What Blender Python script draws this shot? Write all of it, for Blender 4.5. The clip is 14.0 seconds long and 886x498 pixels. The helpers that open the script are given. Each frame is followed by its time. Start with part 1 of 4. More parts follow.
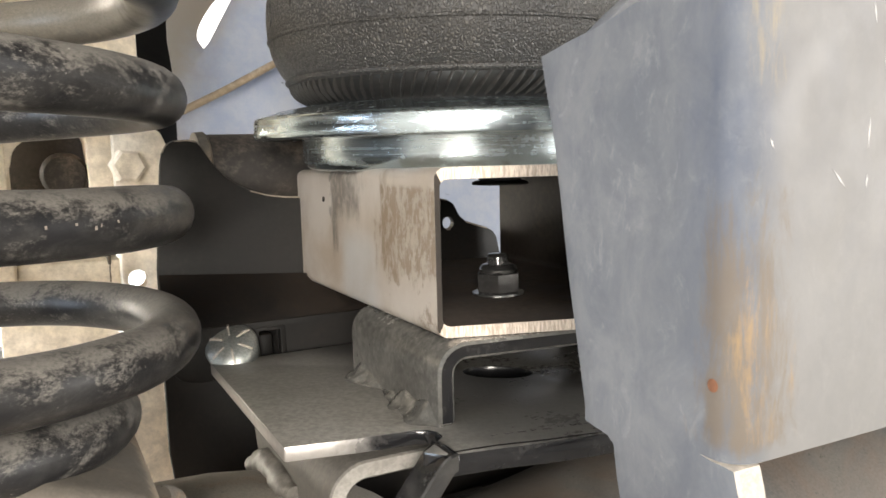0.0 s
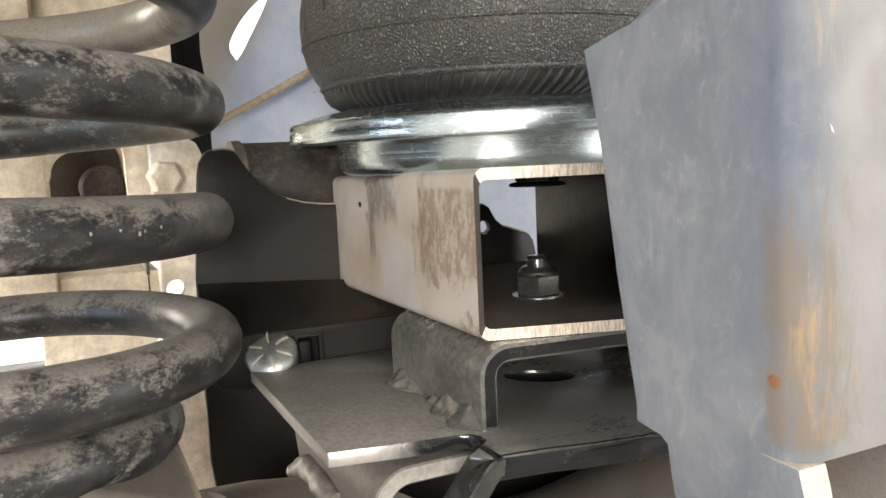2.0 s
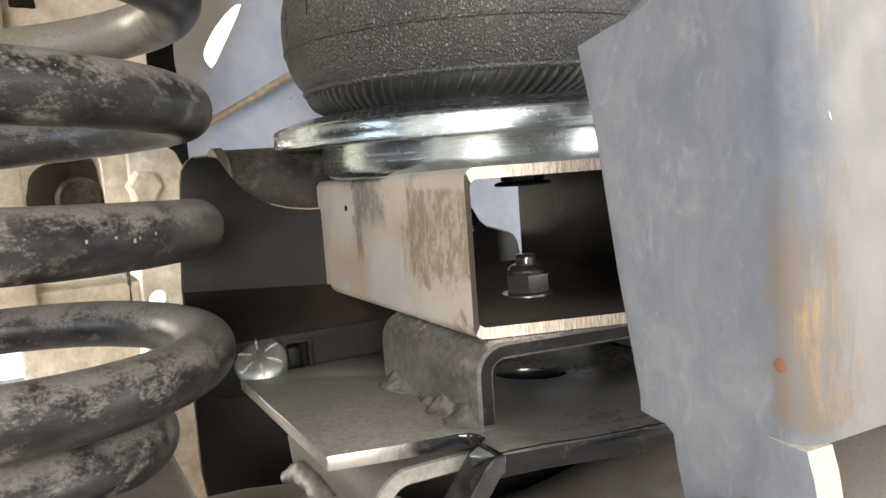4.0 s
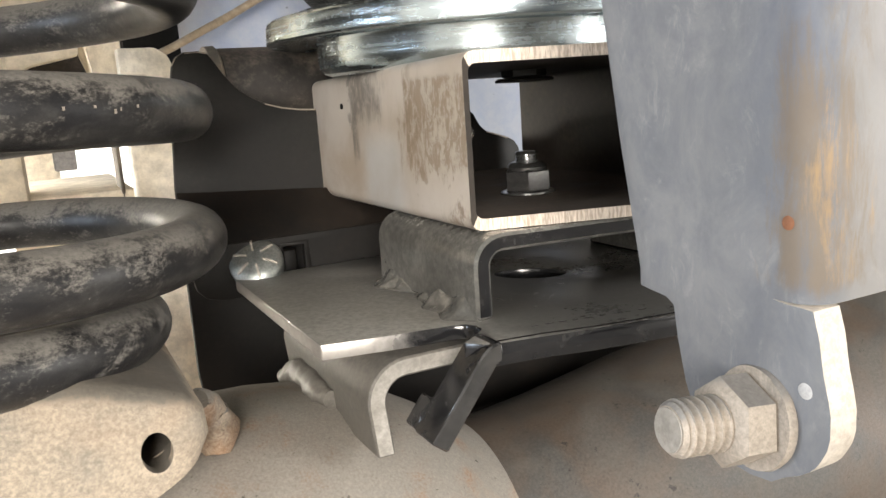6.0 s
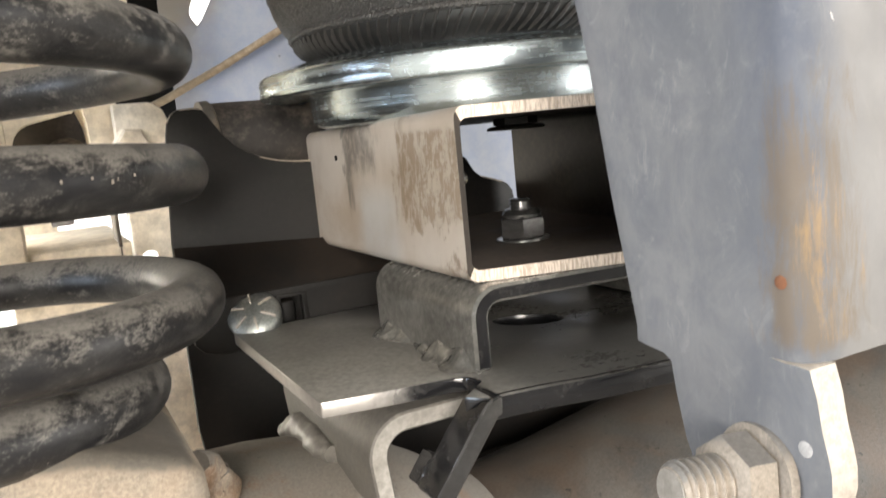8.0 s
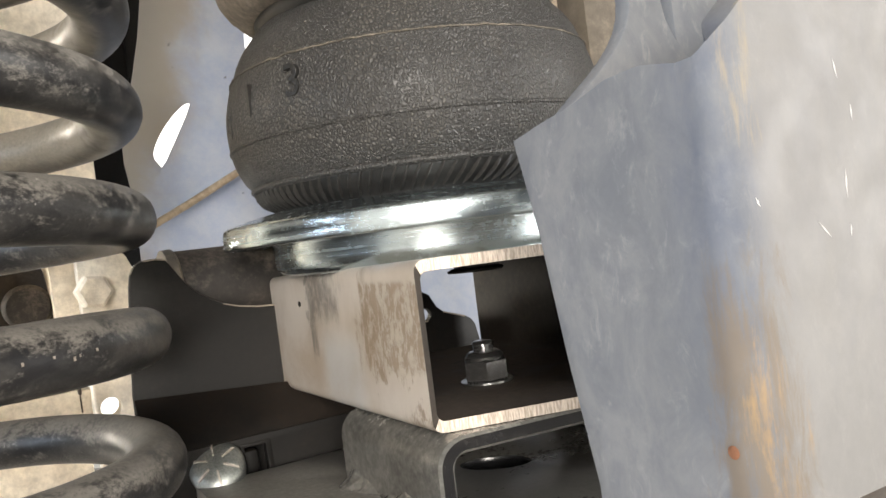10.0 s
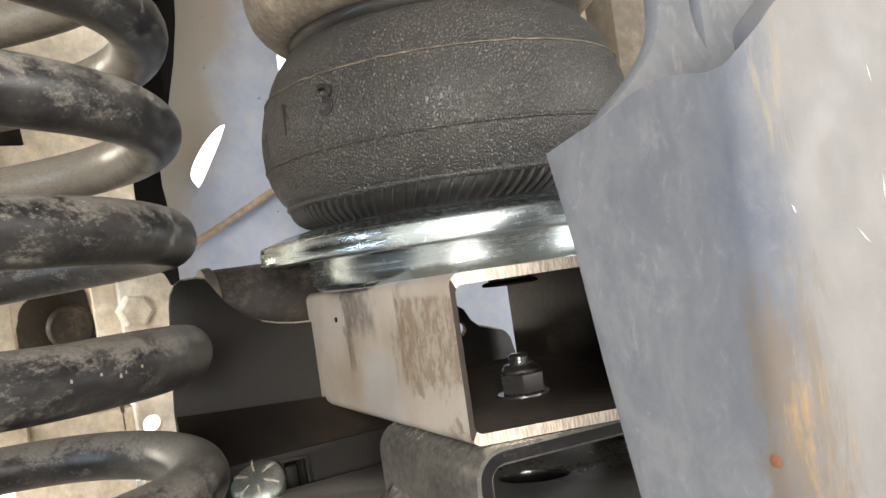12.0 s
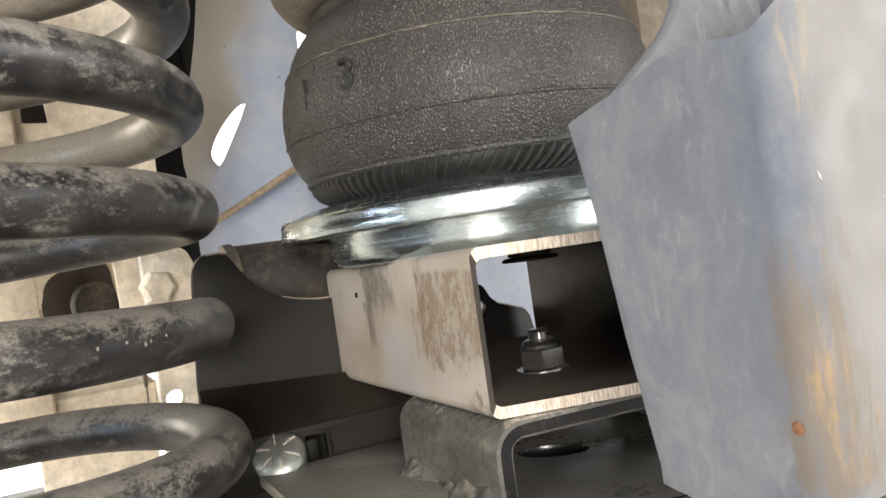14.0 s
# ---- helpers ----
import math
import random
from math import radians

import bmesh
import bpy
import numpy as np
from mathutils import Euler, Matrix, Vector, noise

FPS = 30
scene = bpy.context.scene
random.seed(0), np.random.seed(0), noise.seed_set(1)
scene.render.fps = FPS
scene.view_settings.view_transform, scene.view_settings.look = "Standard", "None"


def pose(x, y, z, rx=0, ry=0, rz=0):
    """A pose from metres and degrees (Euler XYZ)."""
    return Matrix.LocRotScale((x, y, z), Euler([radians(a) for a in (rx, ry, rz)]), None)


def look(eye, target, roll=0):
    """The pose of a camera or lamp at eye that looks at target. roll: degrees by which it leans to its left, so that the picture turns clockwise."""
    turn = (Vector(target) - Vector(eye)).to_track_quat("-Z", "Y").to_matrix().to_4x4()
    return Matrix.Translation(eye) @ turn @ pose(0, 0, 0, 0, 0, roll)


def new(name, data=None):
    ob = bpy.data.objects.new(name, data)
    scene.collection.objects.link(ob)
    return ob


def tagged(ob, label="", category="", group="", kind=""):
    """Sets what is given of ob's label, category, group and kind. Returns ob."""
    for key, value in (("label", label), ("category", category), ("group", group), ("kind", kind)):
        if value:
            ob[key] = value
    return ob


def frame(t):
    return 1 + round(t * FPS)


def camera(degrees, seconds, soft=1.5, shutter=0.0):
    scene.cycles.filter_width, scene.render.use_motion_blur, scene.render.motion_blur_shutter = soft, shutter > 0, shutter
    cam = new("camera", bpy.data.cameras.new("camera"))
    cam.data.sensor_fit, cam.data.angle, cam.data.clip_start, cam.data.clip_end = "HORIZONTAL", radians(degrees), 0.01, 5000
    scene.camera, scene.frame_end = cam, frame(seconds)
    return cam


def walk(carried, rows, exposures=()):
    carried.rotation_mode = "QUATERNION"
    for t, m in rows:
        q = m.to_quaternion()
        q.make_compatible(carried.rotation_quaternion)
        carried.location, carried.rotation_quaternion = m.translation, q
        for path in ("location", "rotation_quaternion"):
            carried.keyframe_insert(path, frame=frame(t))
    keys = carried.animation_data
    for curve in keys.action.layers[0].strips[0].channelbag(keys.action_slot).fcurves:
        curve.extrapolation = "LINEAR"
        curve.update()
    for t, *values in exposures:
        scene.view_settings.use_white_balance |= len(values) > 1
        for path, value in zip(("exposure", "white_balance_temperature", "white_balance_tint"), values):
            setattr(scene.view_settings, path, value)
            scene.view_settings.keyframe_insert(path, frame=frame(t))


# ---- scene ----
cam = camera(58.0, 14.0, shutter=0.5)
PATH = [
    (0, (-0.10854, -0.21537, 0.55843), (0.34617, 0.66638, 0.43293), -1.38),
    (0.5, (-0.10919, -0.21350, 0.55610), (0.32936, 0.67812, 0.44343), -1.19),
    (1, (-0.11021, -0.21354, 0.55487), (0.31644, 0.68362, 0.44054), -1.33),
    (1.5, (-0.11122, -0.21237, 0.55537), (0.30741, 0.68826, 0.43867), -1.99),
    (2, (-0.11028, -0.21190, 0.55622), (0.31159, 0.68763, 0.44278), -2.68),
    (2.5, (-0.10949, -0.21176, 0.55620), (0.31920, 0.68491, 0.44573), -2.95),
    (2.7, (-0.11029, -0.21108, 0.55548), (0.32808, 0.68086, 0.44465), -2.55),
    (4.8, (-0.11692, -0.20946, 0.55467), (0.33362, 0.67659, 0.44547), -5.04),
    (5, (-0.11485, -0.20849, 0.54520), (0.33004, 0.67818, 0.41911), -4.76),
    (5.2, (-0.11309, -0.20605, 0.54132), (0.32682, 0.67420, 0.36343), -3.87),
    (5.5, (-0.11290, -0.20578, 0.54089), (0.32639, 0.67361, 0.35727), -3.77),
    (6, (-0.11282, -0.20600, 0.54102), (0.32561, 0.67232, 0.35042), -3.92),
    (6.5, (-0.11295, -0.20608, 0.54105), (0.32699, 0.67214, 0.35347), -4.09),
    (7, (-0.11342, -0.20629, 0.54154), (0.32646, 0.67306, 0.35919), -4.59),
    (7.5, (-0.11412, -0.20680, 0.54206), (0.32767, 0.67413, 0.37238), -5.09),
    (8, (-0.11235, -0.20653, 0.54704), (0.33528, 0.67489, 0.39631), -5.54),
    (8.5, (-0.11101, -0.20727, 0.55365), (0.36696, 0.66554, 0.45486), -5.75),
    (9, (-0.11126, -0.20977, 0.55757), (0.38908, 0.65417, 0.50040), -6.32),
    (9.2, (-0.11112, -0.20981, 0.55812), (0.39511, 0.65131, 0.51131), -6.53),
    (11.5, (-0.11392, -0.21298, 0.55917), (0.36635, 0.66412, 0.56537), -8.11),
    (12, (-0.11337, -0.21204, 0.55863), (0.35760, 0.67007, 0.56625), -8.25),
    (12.5, (-0.11359, -0.21221, 0.55862), (0.34931, 0.67417, 0.56515), -8.42),
    (13, (-0.11403, -0.21236, 0.55764), (0.34250, 0.67734, 0.56109), -8.37),
    (13.5, (-0.11459, -0.21235, 0.55755), (0.33543, 0.68066, 0.55727), -8.41),
    (14, (-0.11428, -0.21189, 0.55598), (0.33340, 0.68224, 0.54563), -8.10),
]
walk(cam, [(t, look(eye, target, roll)) for t, eye, target, roll in PATH])

# ---- light ----
scene.view_settings.exposure = 0.0
world = bpy.data.worlds.new("world")
scene.world = world
world.use_nodes = True
wn = world.node_tree.nodes
sky = wn.new("ShaderNodeTexSky")
sky.sky_type, sky.sun_disc = "NISHITA", False
sky.sun_elevation, sky.sun_rotation = radians(38), radians(150)
wn["Background"].inputs["Strength"].default_value = 0.08
world.node_tree.links.new(sky.outputs["Color"], wn["Background"].inputs["Color"])


def window_light(name, eye, target, width, height, watts, colour):
    lamp = bpy.data.lights.new(name, "AREA")
    lamp.shape, lamp.size, lamp.size_y = "RECTANGLE", width, height
    lamp.energy, lamp.color = watts, colour
    ob = new(name, lamp)
    ob.matrix_world = look(eye, target)
    return ob


# daylight in the openings of the workshop's walls
window_light("window_light", (3.12, -2.27, 1.05), (0.0, -2.27, 1.0), 1.5, 1.4, 192, (1.0, 0.97, 0.93))
window_light("window_light", (-1.56, -3.12, 1.15), (-1.56, 0.0, 1.0), 1.5, 1.25, 275, (1.0, 0.93, 0.84))
window_light("window_light", (-3.12, -0.35, 1.05), (0.0, -0.35, 1.0), 1.1, 1.0, 66, (0.72, 0.84, 1.0))
window_light("window_light", (-1.85, 3.12, 1.05), (-1.85, 0.0, 1.0), 1.5, 1.1, 300, (1.0, 0.92, 0.78))


# ---- materials ----
def material(name, colour, rough=0.5, metal=0.0):
    mat = bpy.data.materials.new(name)
    mat.use_nodes = True
    nt = mat.node_tree
    b = nt.nodes["Principled BSDF"]
    b.inputs["Base Color"].default_value = (*colour, 1)
    b.inputs["Roughness"].default_value = rough
    b.inputs["Metallic"].default_value = metal
    return mat, nt, b


def coords(nt, scale=(1, 1, 1)):
    tc, mp = nt.nodes.new("ShaderNodeTexCoord"), nt.nodes.new("ShaderNodeMapping")
    mp.inputs["Scale"].default_value = scale
    nt.links.new(tc.outputs["Object"], mp.inputs["Vector"])
    return mp.outputs["Vector"]


def noise_tex(nt, scale, detail=6.0, rough=0.6, stretch=(1, 1, 1), distort=0.0):
    n = nt.nodes.new("ShaderNodeTexNoise")
    n.inputs["Scale"].default_value, n.inputs["Detail"].default_value = scale, detail
    n.inputs["Roughness"].default_value, n.inputs["Distortion"].default_value = rough, distort
    nt.links.new(coords(nt, stretch), n.inputs["Vector"])
    return n.outputs["Fac"]


def ramp(nt, value, low, high, a=0.0, b=1.0):
    m = nt.nodes.new("ShaderNodeMapRange")
    m.interpolation_type = "SMOOTHSTEP"
    for key, v in (("From Min", low), ("From Max", high), ("To Min", a), ("To Max", b)):
        m.inputs[key].default_value = v
    nt.links.new(value, m.inputs["Value"])
    return m.outputs["Result"]


def mixed(nt, factor, a, b, kind="MIX"):
    m = nt.nodes.new("ShaderNodeMix")
    m.data_type, m.blend_type = "RGBA", kind
    for socket, v in ((m.inputs[0], factor), (m.inputs[6], a), (m.inputs[7], b)):
        if isinstance(v, (int, float)):
            socket.default_value = v
        elif isinstance(v, tuple):
            socket.default_value = (*v, 1)
        else:
            nt.links.new(v, socket)
    return m.outputs[2]


def maths(nt, op, a, b):
    m = nt.nodes.new("ShaderNodeMath")
    m.operation = op
    for socket, v in ((m.inputs[0], a), (m.inputs[1], b)):
        if isinstance(v, (int, float)):
            socket.default_value = v
        else:
            nt.links.new(v, socket)
    return m.outputs[0]


def upward(nt, low, high):
    """Share of a surface's facing up, on which dust settles."""
    g, s = nt.nodes.new("ShaderNodeNewGeometry"), nt.nodes.new("ShaderNodeSeparateXYZ")
    nt.links.new(g.outputs["Normal"], s.inputs[0])
    return ramp(nt, s.outputs["Z"], low, high)


def relief(nt, b, height, strength=0.3, distance=0.001):
    bump = nt.nodes.new("ShaderNodeBump")
    bump.inputs["Strength"].default_value, bump.inputs["Distance"].default_value = strength, distance
    nt.links.new(height, bump.inputs["Height"])
    nt.links.new(bump.outputs["Normal"], b.inputs["Normal"])


def worn(name, base, second, dust, rough=(0.35, 0.75), dust_from=(0.45, 0.7), up=(0.2, 1.0), up_share=0.8, scale=60.0,
         chips=None, chip_level=0.66, metal=0.0, bump=0.25, stretch=(1, 1, 1), thins=None, fine=9.0, grime=None, inner=None):
    """Painted or bare metal with patches of a second tone, settled dust and flecks."""
    mat, nt, b = material(name, base, rough[0], metal)
    patch = ramp(nt, noise_tex(nt, scale * 0.6, 5, 0.6, stretch, 0.6), 0.4, 0.65)
    colour = mixed(nt, patch, base, second)
    grain = noise_tex(nt, scale * fine, 6, 0.75, stretch)
    broad = noise_tex(nt, scale, 6, 0.7, stretch, 0.3)
    both = maths(nt, "ADD", maths(nt, "MULTIPLY", broad, 0.65), maths(nt, "MULTIPLY", grain, 0.35))
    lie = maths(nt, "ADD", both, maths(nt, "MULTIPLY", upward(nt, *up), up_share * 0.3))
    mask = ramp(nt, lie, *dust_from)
    if thins:
        tc, sp = nt.nodes.new("ShaderNodeTexCoord"), nt.nodes.new("ShaderNodeSeparateXYZ")
        nt.links.new(tc.outputs["Object"], sp.inputs[0])
        mask = maths(nt, "MULTIPLY", mask, ramp(nt, maths(nt, "ADD", sp.outputs["X"], maths(nt, "MULTIPLY", broad, 0.02)), *thins, 1.0, 0.42))
    colour = mixed(nt, mask, colour, dust)
    if grime:
        film = maths(nt, "ADD", upward(nt, 0.15, 0.85), maths(nt, "MULTIPLY", maths(nt, "SUBTRACT", both, 0.5), 3.2))
        colour = mixed(nt, ramp(nt, film, 0.42, 0.95, 0.0, 0.85), colour, grime)
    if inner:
        # tan inner side of the upper turns: dust, with bounced light painted in
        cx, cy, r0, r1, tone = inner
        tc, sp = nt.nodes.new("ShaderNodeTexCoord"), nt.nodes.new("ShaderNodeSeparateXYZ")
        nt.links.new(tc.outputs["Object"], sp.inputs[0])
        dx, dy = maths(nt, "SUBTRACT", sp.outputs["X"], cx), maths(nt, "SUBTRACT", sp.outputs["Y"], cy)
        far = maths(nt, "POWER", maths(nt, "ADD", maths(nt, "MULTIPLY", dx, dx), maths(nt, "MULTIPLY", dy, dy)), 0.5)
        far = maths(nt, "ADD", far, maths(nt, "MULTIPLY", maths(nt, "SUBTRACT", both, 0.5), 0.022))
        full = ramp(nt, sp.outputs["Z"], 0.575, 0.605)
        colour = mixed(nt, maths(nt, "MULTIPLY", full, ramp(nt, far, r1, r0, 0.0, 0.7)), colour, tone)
    if chips:
        colour = mixed(nt, ramp(nt, noise_tex(nt, scale * 4, 8, 0.75), chip_level, chip_level + 0.05), colour, chips)
    tone = ramp(nt, grain, 0.25, 0.75, 0.72, 1.18)
    grey = nt.nodes.new("ShaderNodeCombineColor")
    for n in range(3):
        nt.links.new(tone, grey.inputs[n])
    colour = mixed(nt, 1.0, colour, grey.outputs[0], "MULTIPLY")
    nt.links.new(colour, b.inputs["Base Color"])
    nt.links.new(ramp(nt, mask, 0, 1, *rough), b.inputs["Roughness"])
    relief(nt, b, both, bump, 0.0008)
    return mat


def sheared_edge():
    """The plate's sheared rim: paint worn to bare steel at the outer corner, black further in."""
    mat, nt, b = material("sheared_edge", (0.4, 0.36, 0.32), 0.3, 0.6)
    tc, sp = nt.nodes.new("ShaderNodeTexCoord"), nt.nodes.new("ShaderNodeSeparateXYZ")
    nt.links.new(tc.outputs["Object"], sp.inputs[0])
    wear = maths(nt, "ADD", sp.outputs["X"], maths(nt, "MULTIPLY", noise_tex(nt, 120, 6, 0.7), 0.022))
    bare = ramp(nt, wear, -0.009, -0.026)
    tone = mixed(nt, noise_tex(nt, 300, 5, 0.7), (0.26, 0.245, 0.23), (0.46, 0.44, 0.42))
    nt.links.new(mixed(nt, bare, (0.010, 0.010, 0.011), tone), b.inputs["Base Color"])
    nt.links.new(maths(nt, "MULTIPLY", bare, 0.6), b.inputs["Metallic"])
    nt.links.new(ramp(nt, bare, 0, 1, 0.13, 0.38), b.inputs["Roughness"])
    return mat


def box_steel():
    """Bare rolled steel: pale grey-tan, dark runs below the far top corner and a crisp-edged brown crust towards the sawn end."""
    mat, nt, b = material("bare_steel", (0.45, 0.4, 0.35), 0.5, 0.25)
    tc, sp = nt.nodes.new("ShaderNodeTexCoord"), nt.nodes.new("ShaderNodeSeparateXYZ")
    nt.links.new(tc.outputs["Object"], sp.inputs[0])
    y, z = sp.outputs["Y"], sp.outputs["Z"]
    cloud = noise_tex(nt, 30, 6, 0.6, (1, 1, 1), 0.3)
    base = mixed(nt, ramp(nt, cloud, 0.35, 0.68), (0.49, 0.445, 0.395), (0.40, 0.35, 0.30))
    # bluish polished area in the middle, warm film towards the far lower end
    cool = maths(nt, "MULTIPLY", maths(nt, "MULTIPLY", ramp(nt, y, 0.088, 0.075), ramp(nt, y, 0.040, 0.055)), ramp(nt, z, 0.533, 0.52))
    base = mixed(nt, maths(nt, "MULTIPLY", cool, 0.55), base, (0.40, 0.41, 0.41))
    warm = maths(nt, "MULTIPLY", ramp(nt, y, 0.06, 0.12), ramp(nt, z, 0.535, 0.515))
    base = mixed(nt, maths(nt, "MULTIPLY", ramp(nt, maths(nt, "ADD", maths(nt, "MULTIPLY", warm, 0.3), cloud), 0.5, 0.85), 0.6), base, (0.36, 0.28, 0.20))
    edge = maths(nt, "MULTIPLY", maths(nt, "SUBTRACT", noise_tex(nt, 60, 6, 0.65, (1, 1, 0.4), 0.8), 0.5), 0.05)
    yw = maths(nt, "ADD", y, edge)
    zw = maths(nt, "ADD", z, maths(nt, "MULTIPLY", maths(nt, "SUBTRACT", noise_tex(nt, 110, 6, 0.7, (1, 1, 0.5)), 0.5), 0.03))
    # the dark run: a wide stain at the top, one thin tongue further down
    wide = maths(nt, "MULTIPLY", maths(nt, "MULTIPLY", ramp(nt, yw, 0.0945, 0.0925), ramp(nt, yw, 0.058, 0.070)), ramp(nt, zw, 0.528, 0.538))
    thin = maths(nt, "MULTIPLY", maths(nt, "MULTIPLY", ramp(nt, y, 0.0935, 0.0915), ramp(nt, y, 0.0845, 0.0885)), ramp(nt, zw, 0.513, 0.522))
    grime = noise_tex(nt, 260, 8, 0.75, (1, 1, 0.5), 0.4)
    run = maths(nt, "MULTIPLY", maths(nt, "MAXIMUM", wide, thin), ramp(nt, grime, 0.34, 0.58, 0.25, 1.0))
    base = mixed(nt, maths(nt, "MULTIPLY", run, 0.8), base, (0.12, 0.108, 0.098))
    # brown crust, flaked at its lower edge
    blot = noise_tex(nt, 210, 9, 0.8, (1, 1, 0.5), 0.3)
    slope = maths(nt, "ADD", zw, maths(nt, "MULTIPLY", y, 0.06))
    zone = maths(nt, "MULTIPLY", maths(nt, "MULTIPLY", ramp(nt, yw, 0.049, 0.040), ramp(nt, slope, 0.5155, 0.5185)), ramp(nt, z, 0.5475, 0.545))
    flake = ramp(nt, blot, 0.43, 0.56)
    base = mixed(nt, maths(nt, "MULTIPLY", zone, 0.34), base, (0.34, 0.285, 0.215))
    base = mixed(nt, maths(nt, "MULTIPLY", maths(nt, "MULTIPLY", zone, flake), 0.72), base, (0.20, 0.145, 0.095))
    core = maths(nt, "MULTIPLY", maths(nt, "MULTIPLY", ramp(nt, yw, 0.047, 0.042), ramp(nt, yw, 0.026, 0.034)), ramp(nt, zw, 0.513, 0.519))
    base = mixed(nt, maths(nt, "MULTIPLY", maths(nt, "MULTIPLY", core, ramp(nt, blot, 0.36, 0.5)), 0.6), base, (0.22, 0.165, 0.115))
    foot = maths(nt, "MULTIPLY", ramp(nt, yw, 0.018, 0.008), ramp(nt, zw, 0.5085, 0.5055))
    base = mixed(nt, maths(nt, "MULTIPLY", maths(nt, "MULTIPLY", foot, flake), 0.8), base, (0.17, 0.12, 0.08))
    base = mixed(nt, ramp(nt, noise_tex(nt, 520, 5, 0.7), 0.62, 0.72, 0, 0.5), base, (0.2, 0.16, 0.12))
    nt.links.new(base, b.inputs["Base Color"])
    nt.links.new(ramp(nt, maths(nt, "MULTIPLY", zone, flake), 0, 1, 0.42, 0.75), b.inputs["Roughness"])
    relief(nt, b, maths(nt, "ADD", maths(nt, "MULTIPLY", maths(nt, "MULTIPLY", zone, flake), 0.6), maths(nt, "MULTIPLY", blot, 0.4)), 0.3, 0.0004)
    return mat


M = {}
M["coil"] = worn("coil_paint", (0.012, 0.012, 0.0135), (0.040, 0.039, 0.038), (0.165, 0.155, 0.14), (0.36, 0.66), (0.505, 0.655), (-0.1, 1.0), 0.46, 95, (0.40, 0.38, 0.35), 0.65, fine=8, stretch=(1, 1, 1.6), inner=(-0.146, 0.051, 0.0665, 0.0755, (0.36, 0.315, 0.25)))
M["steel"] = box_steel()
M["black"] = worn("black_paint", (0.009, 0.009, 0.010), (0.012, 0.012, 0.013), (0.205, 0.197, 0.18), (0.2, 0.44), (0.52, 1.02), (0.7, 0.98), 1.5, 26, None, 0.7, 0.0, 0.05, thins=(-0.004, 0.022), fine=20)
M["hat"] = worn("black_coated_steel", (0.105, 0.104, 0.098), (0.16, 0.156, 0.145), (0.24, 0.23, 0.205), (0.2, 0.38), (0.45, 0.85), (0.2, 1), 0.3, 40, (0.03, 0.03, 0.03), 0.68, 0.3, 0.12)
# the bracket's dark paint, also the colour of sheets added for shade
M["dark"] = worn("dark_paint_and_shade", (0.0062, 0.0058, 0.0054), (0.0085, 0.0072, 0.0062), (0.021, 0.0165, 0.013), (0.55, 0.85), (0.48, 0.8), (0.2, 1), 0.4, 26, None, 0.7, 0.0, 0.12, fine=14)
# rust tint, darkened as well to hold the shade in the bracket's fold
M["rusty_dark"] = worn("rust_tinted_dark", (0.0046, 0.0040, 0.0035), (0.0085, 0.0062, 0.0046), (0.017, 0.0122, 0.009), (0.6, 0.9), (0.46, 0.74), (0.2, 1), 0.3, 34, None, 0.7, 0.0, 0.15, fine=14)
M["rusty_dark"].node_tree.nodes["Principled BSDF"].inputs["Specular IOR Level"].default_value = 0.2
M["weld"] = worn("painted_weld", (0.105, 0.104, 0.098), (0.15, 0.146, 0.136), (0.23, 0.22, 0.196), (0.18, 0.36), (0.45, 0.85), (0.2, 1), 0.3, 60, None, 0.7, 0.25, 0.05)
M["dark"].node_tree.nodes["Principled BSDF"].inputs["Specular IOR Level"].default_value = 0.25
M["axle"] = worn("dusty_axle", (0.25, 0.15, 0.088), (0.21, 0.190, 0.162), (0.35, 0.29, 0.225), (0.6, 0.9), (0.44, 0.66), (-0.4, 1), 0.1, 52, (0.06, 0.05, 0.04), 0.62, 0.0, 0.5, fine=22, grime=(0.20, 0.188, 0.168))
M["housing"] = worn("dark_housing", (0.072, 0.054, 0.041), (0.050, 0.0485, 0.0455), (0.080, 0.074, 0.065), (0.55, 0.85), (0.46, 0.7), (-0.4, 1), 0.1, 44, (0.022, 0.019, 0.017), 0.61, 0.0, 0.35, fine=22)
M["seat"] = worn("dusty_spring_seat", (0.27, 0.215, 0.16), (0.21, 0.185, 0.15), (0.34, 0.285, 0.22), (0.65, 0.9), (0.42, 0.64), (0.0, 1), 0.0, 34, (0.09, 0.075, 0.062), 0.64, 0.0, 0.35, fine=26, grime=(0.10, 0.092, 0.080))
M["cream"] = worn("dusty_chassis", (0.84, 0.75, 0.6), (0.78, 0.68, 0.53), (0.87, 0.8, 0.68), (0.7, 0.9), (0.4, 0.7), (0, 1), 0.2, 12)
# brown scale made darker still: shade inside tube and recess is in it
M["scale"] = worn("shaded_mill_scale", (0.026, 0.020, 0.0155), (0.018, 0.0142, 0.0112), (0.058, 0.044, 0.034), (0.65, 0.88), (0.5, 0.75), (0.5, 1), 0.6, 40, (0.014, 0.012, 0.01), 0.6)
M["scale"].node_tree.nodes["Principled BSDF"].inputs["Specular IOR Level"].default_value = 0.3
M["fitting"] = worn("dusty_fastener", (0.30, 0.262, 0.22), (0.25, 0.225, 0.195), (0.35, 0.31, 0.265), (0.5, 0.8), (0.42, 0.7), (0, 1), 0.3, 90, None, 0.7, 0.15, 0.15, fine=14, grime=(0.17, 0.168, 0.165))
M["bush"] = worn("dusty_rubber", (0.03, 0.027, 0.025), (0.045, 0.038, 0.033), (0.2, 0.165, 0.135), (0.7, 0.9), (0.48, 0.75), (-0.2, 1), 0.4, 28)
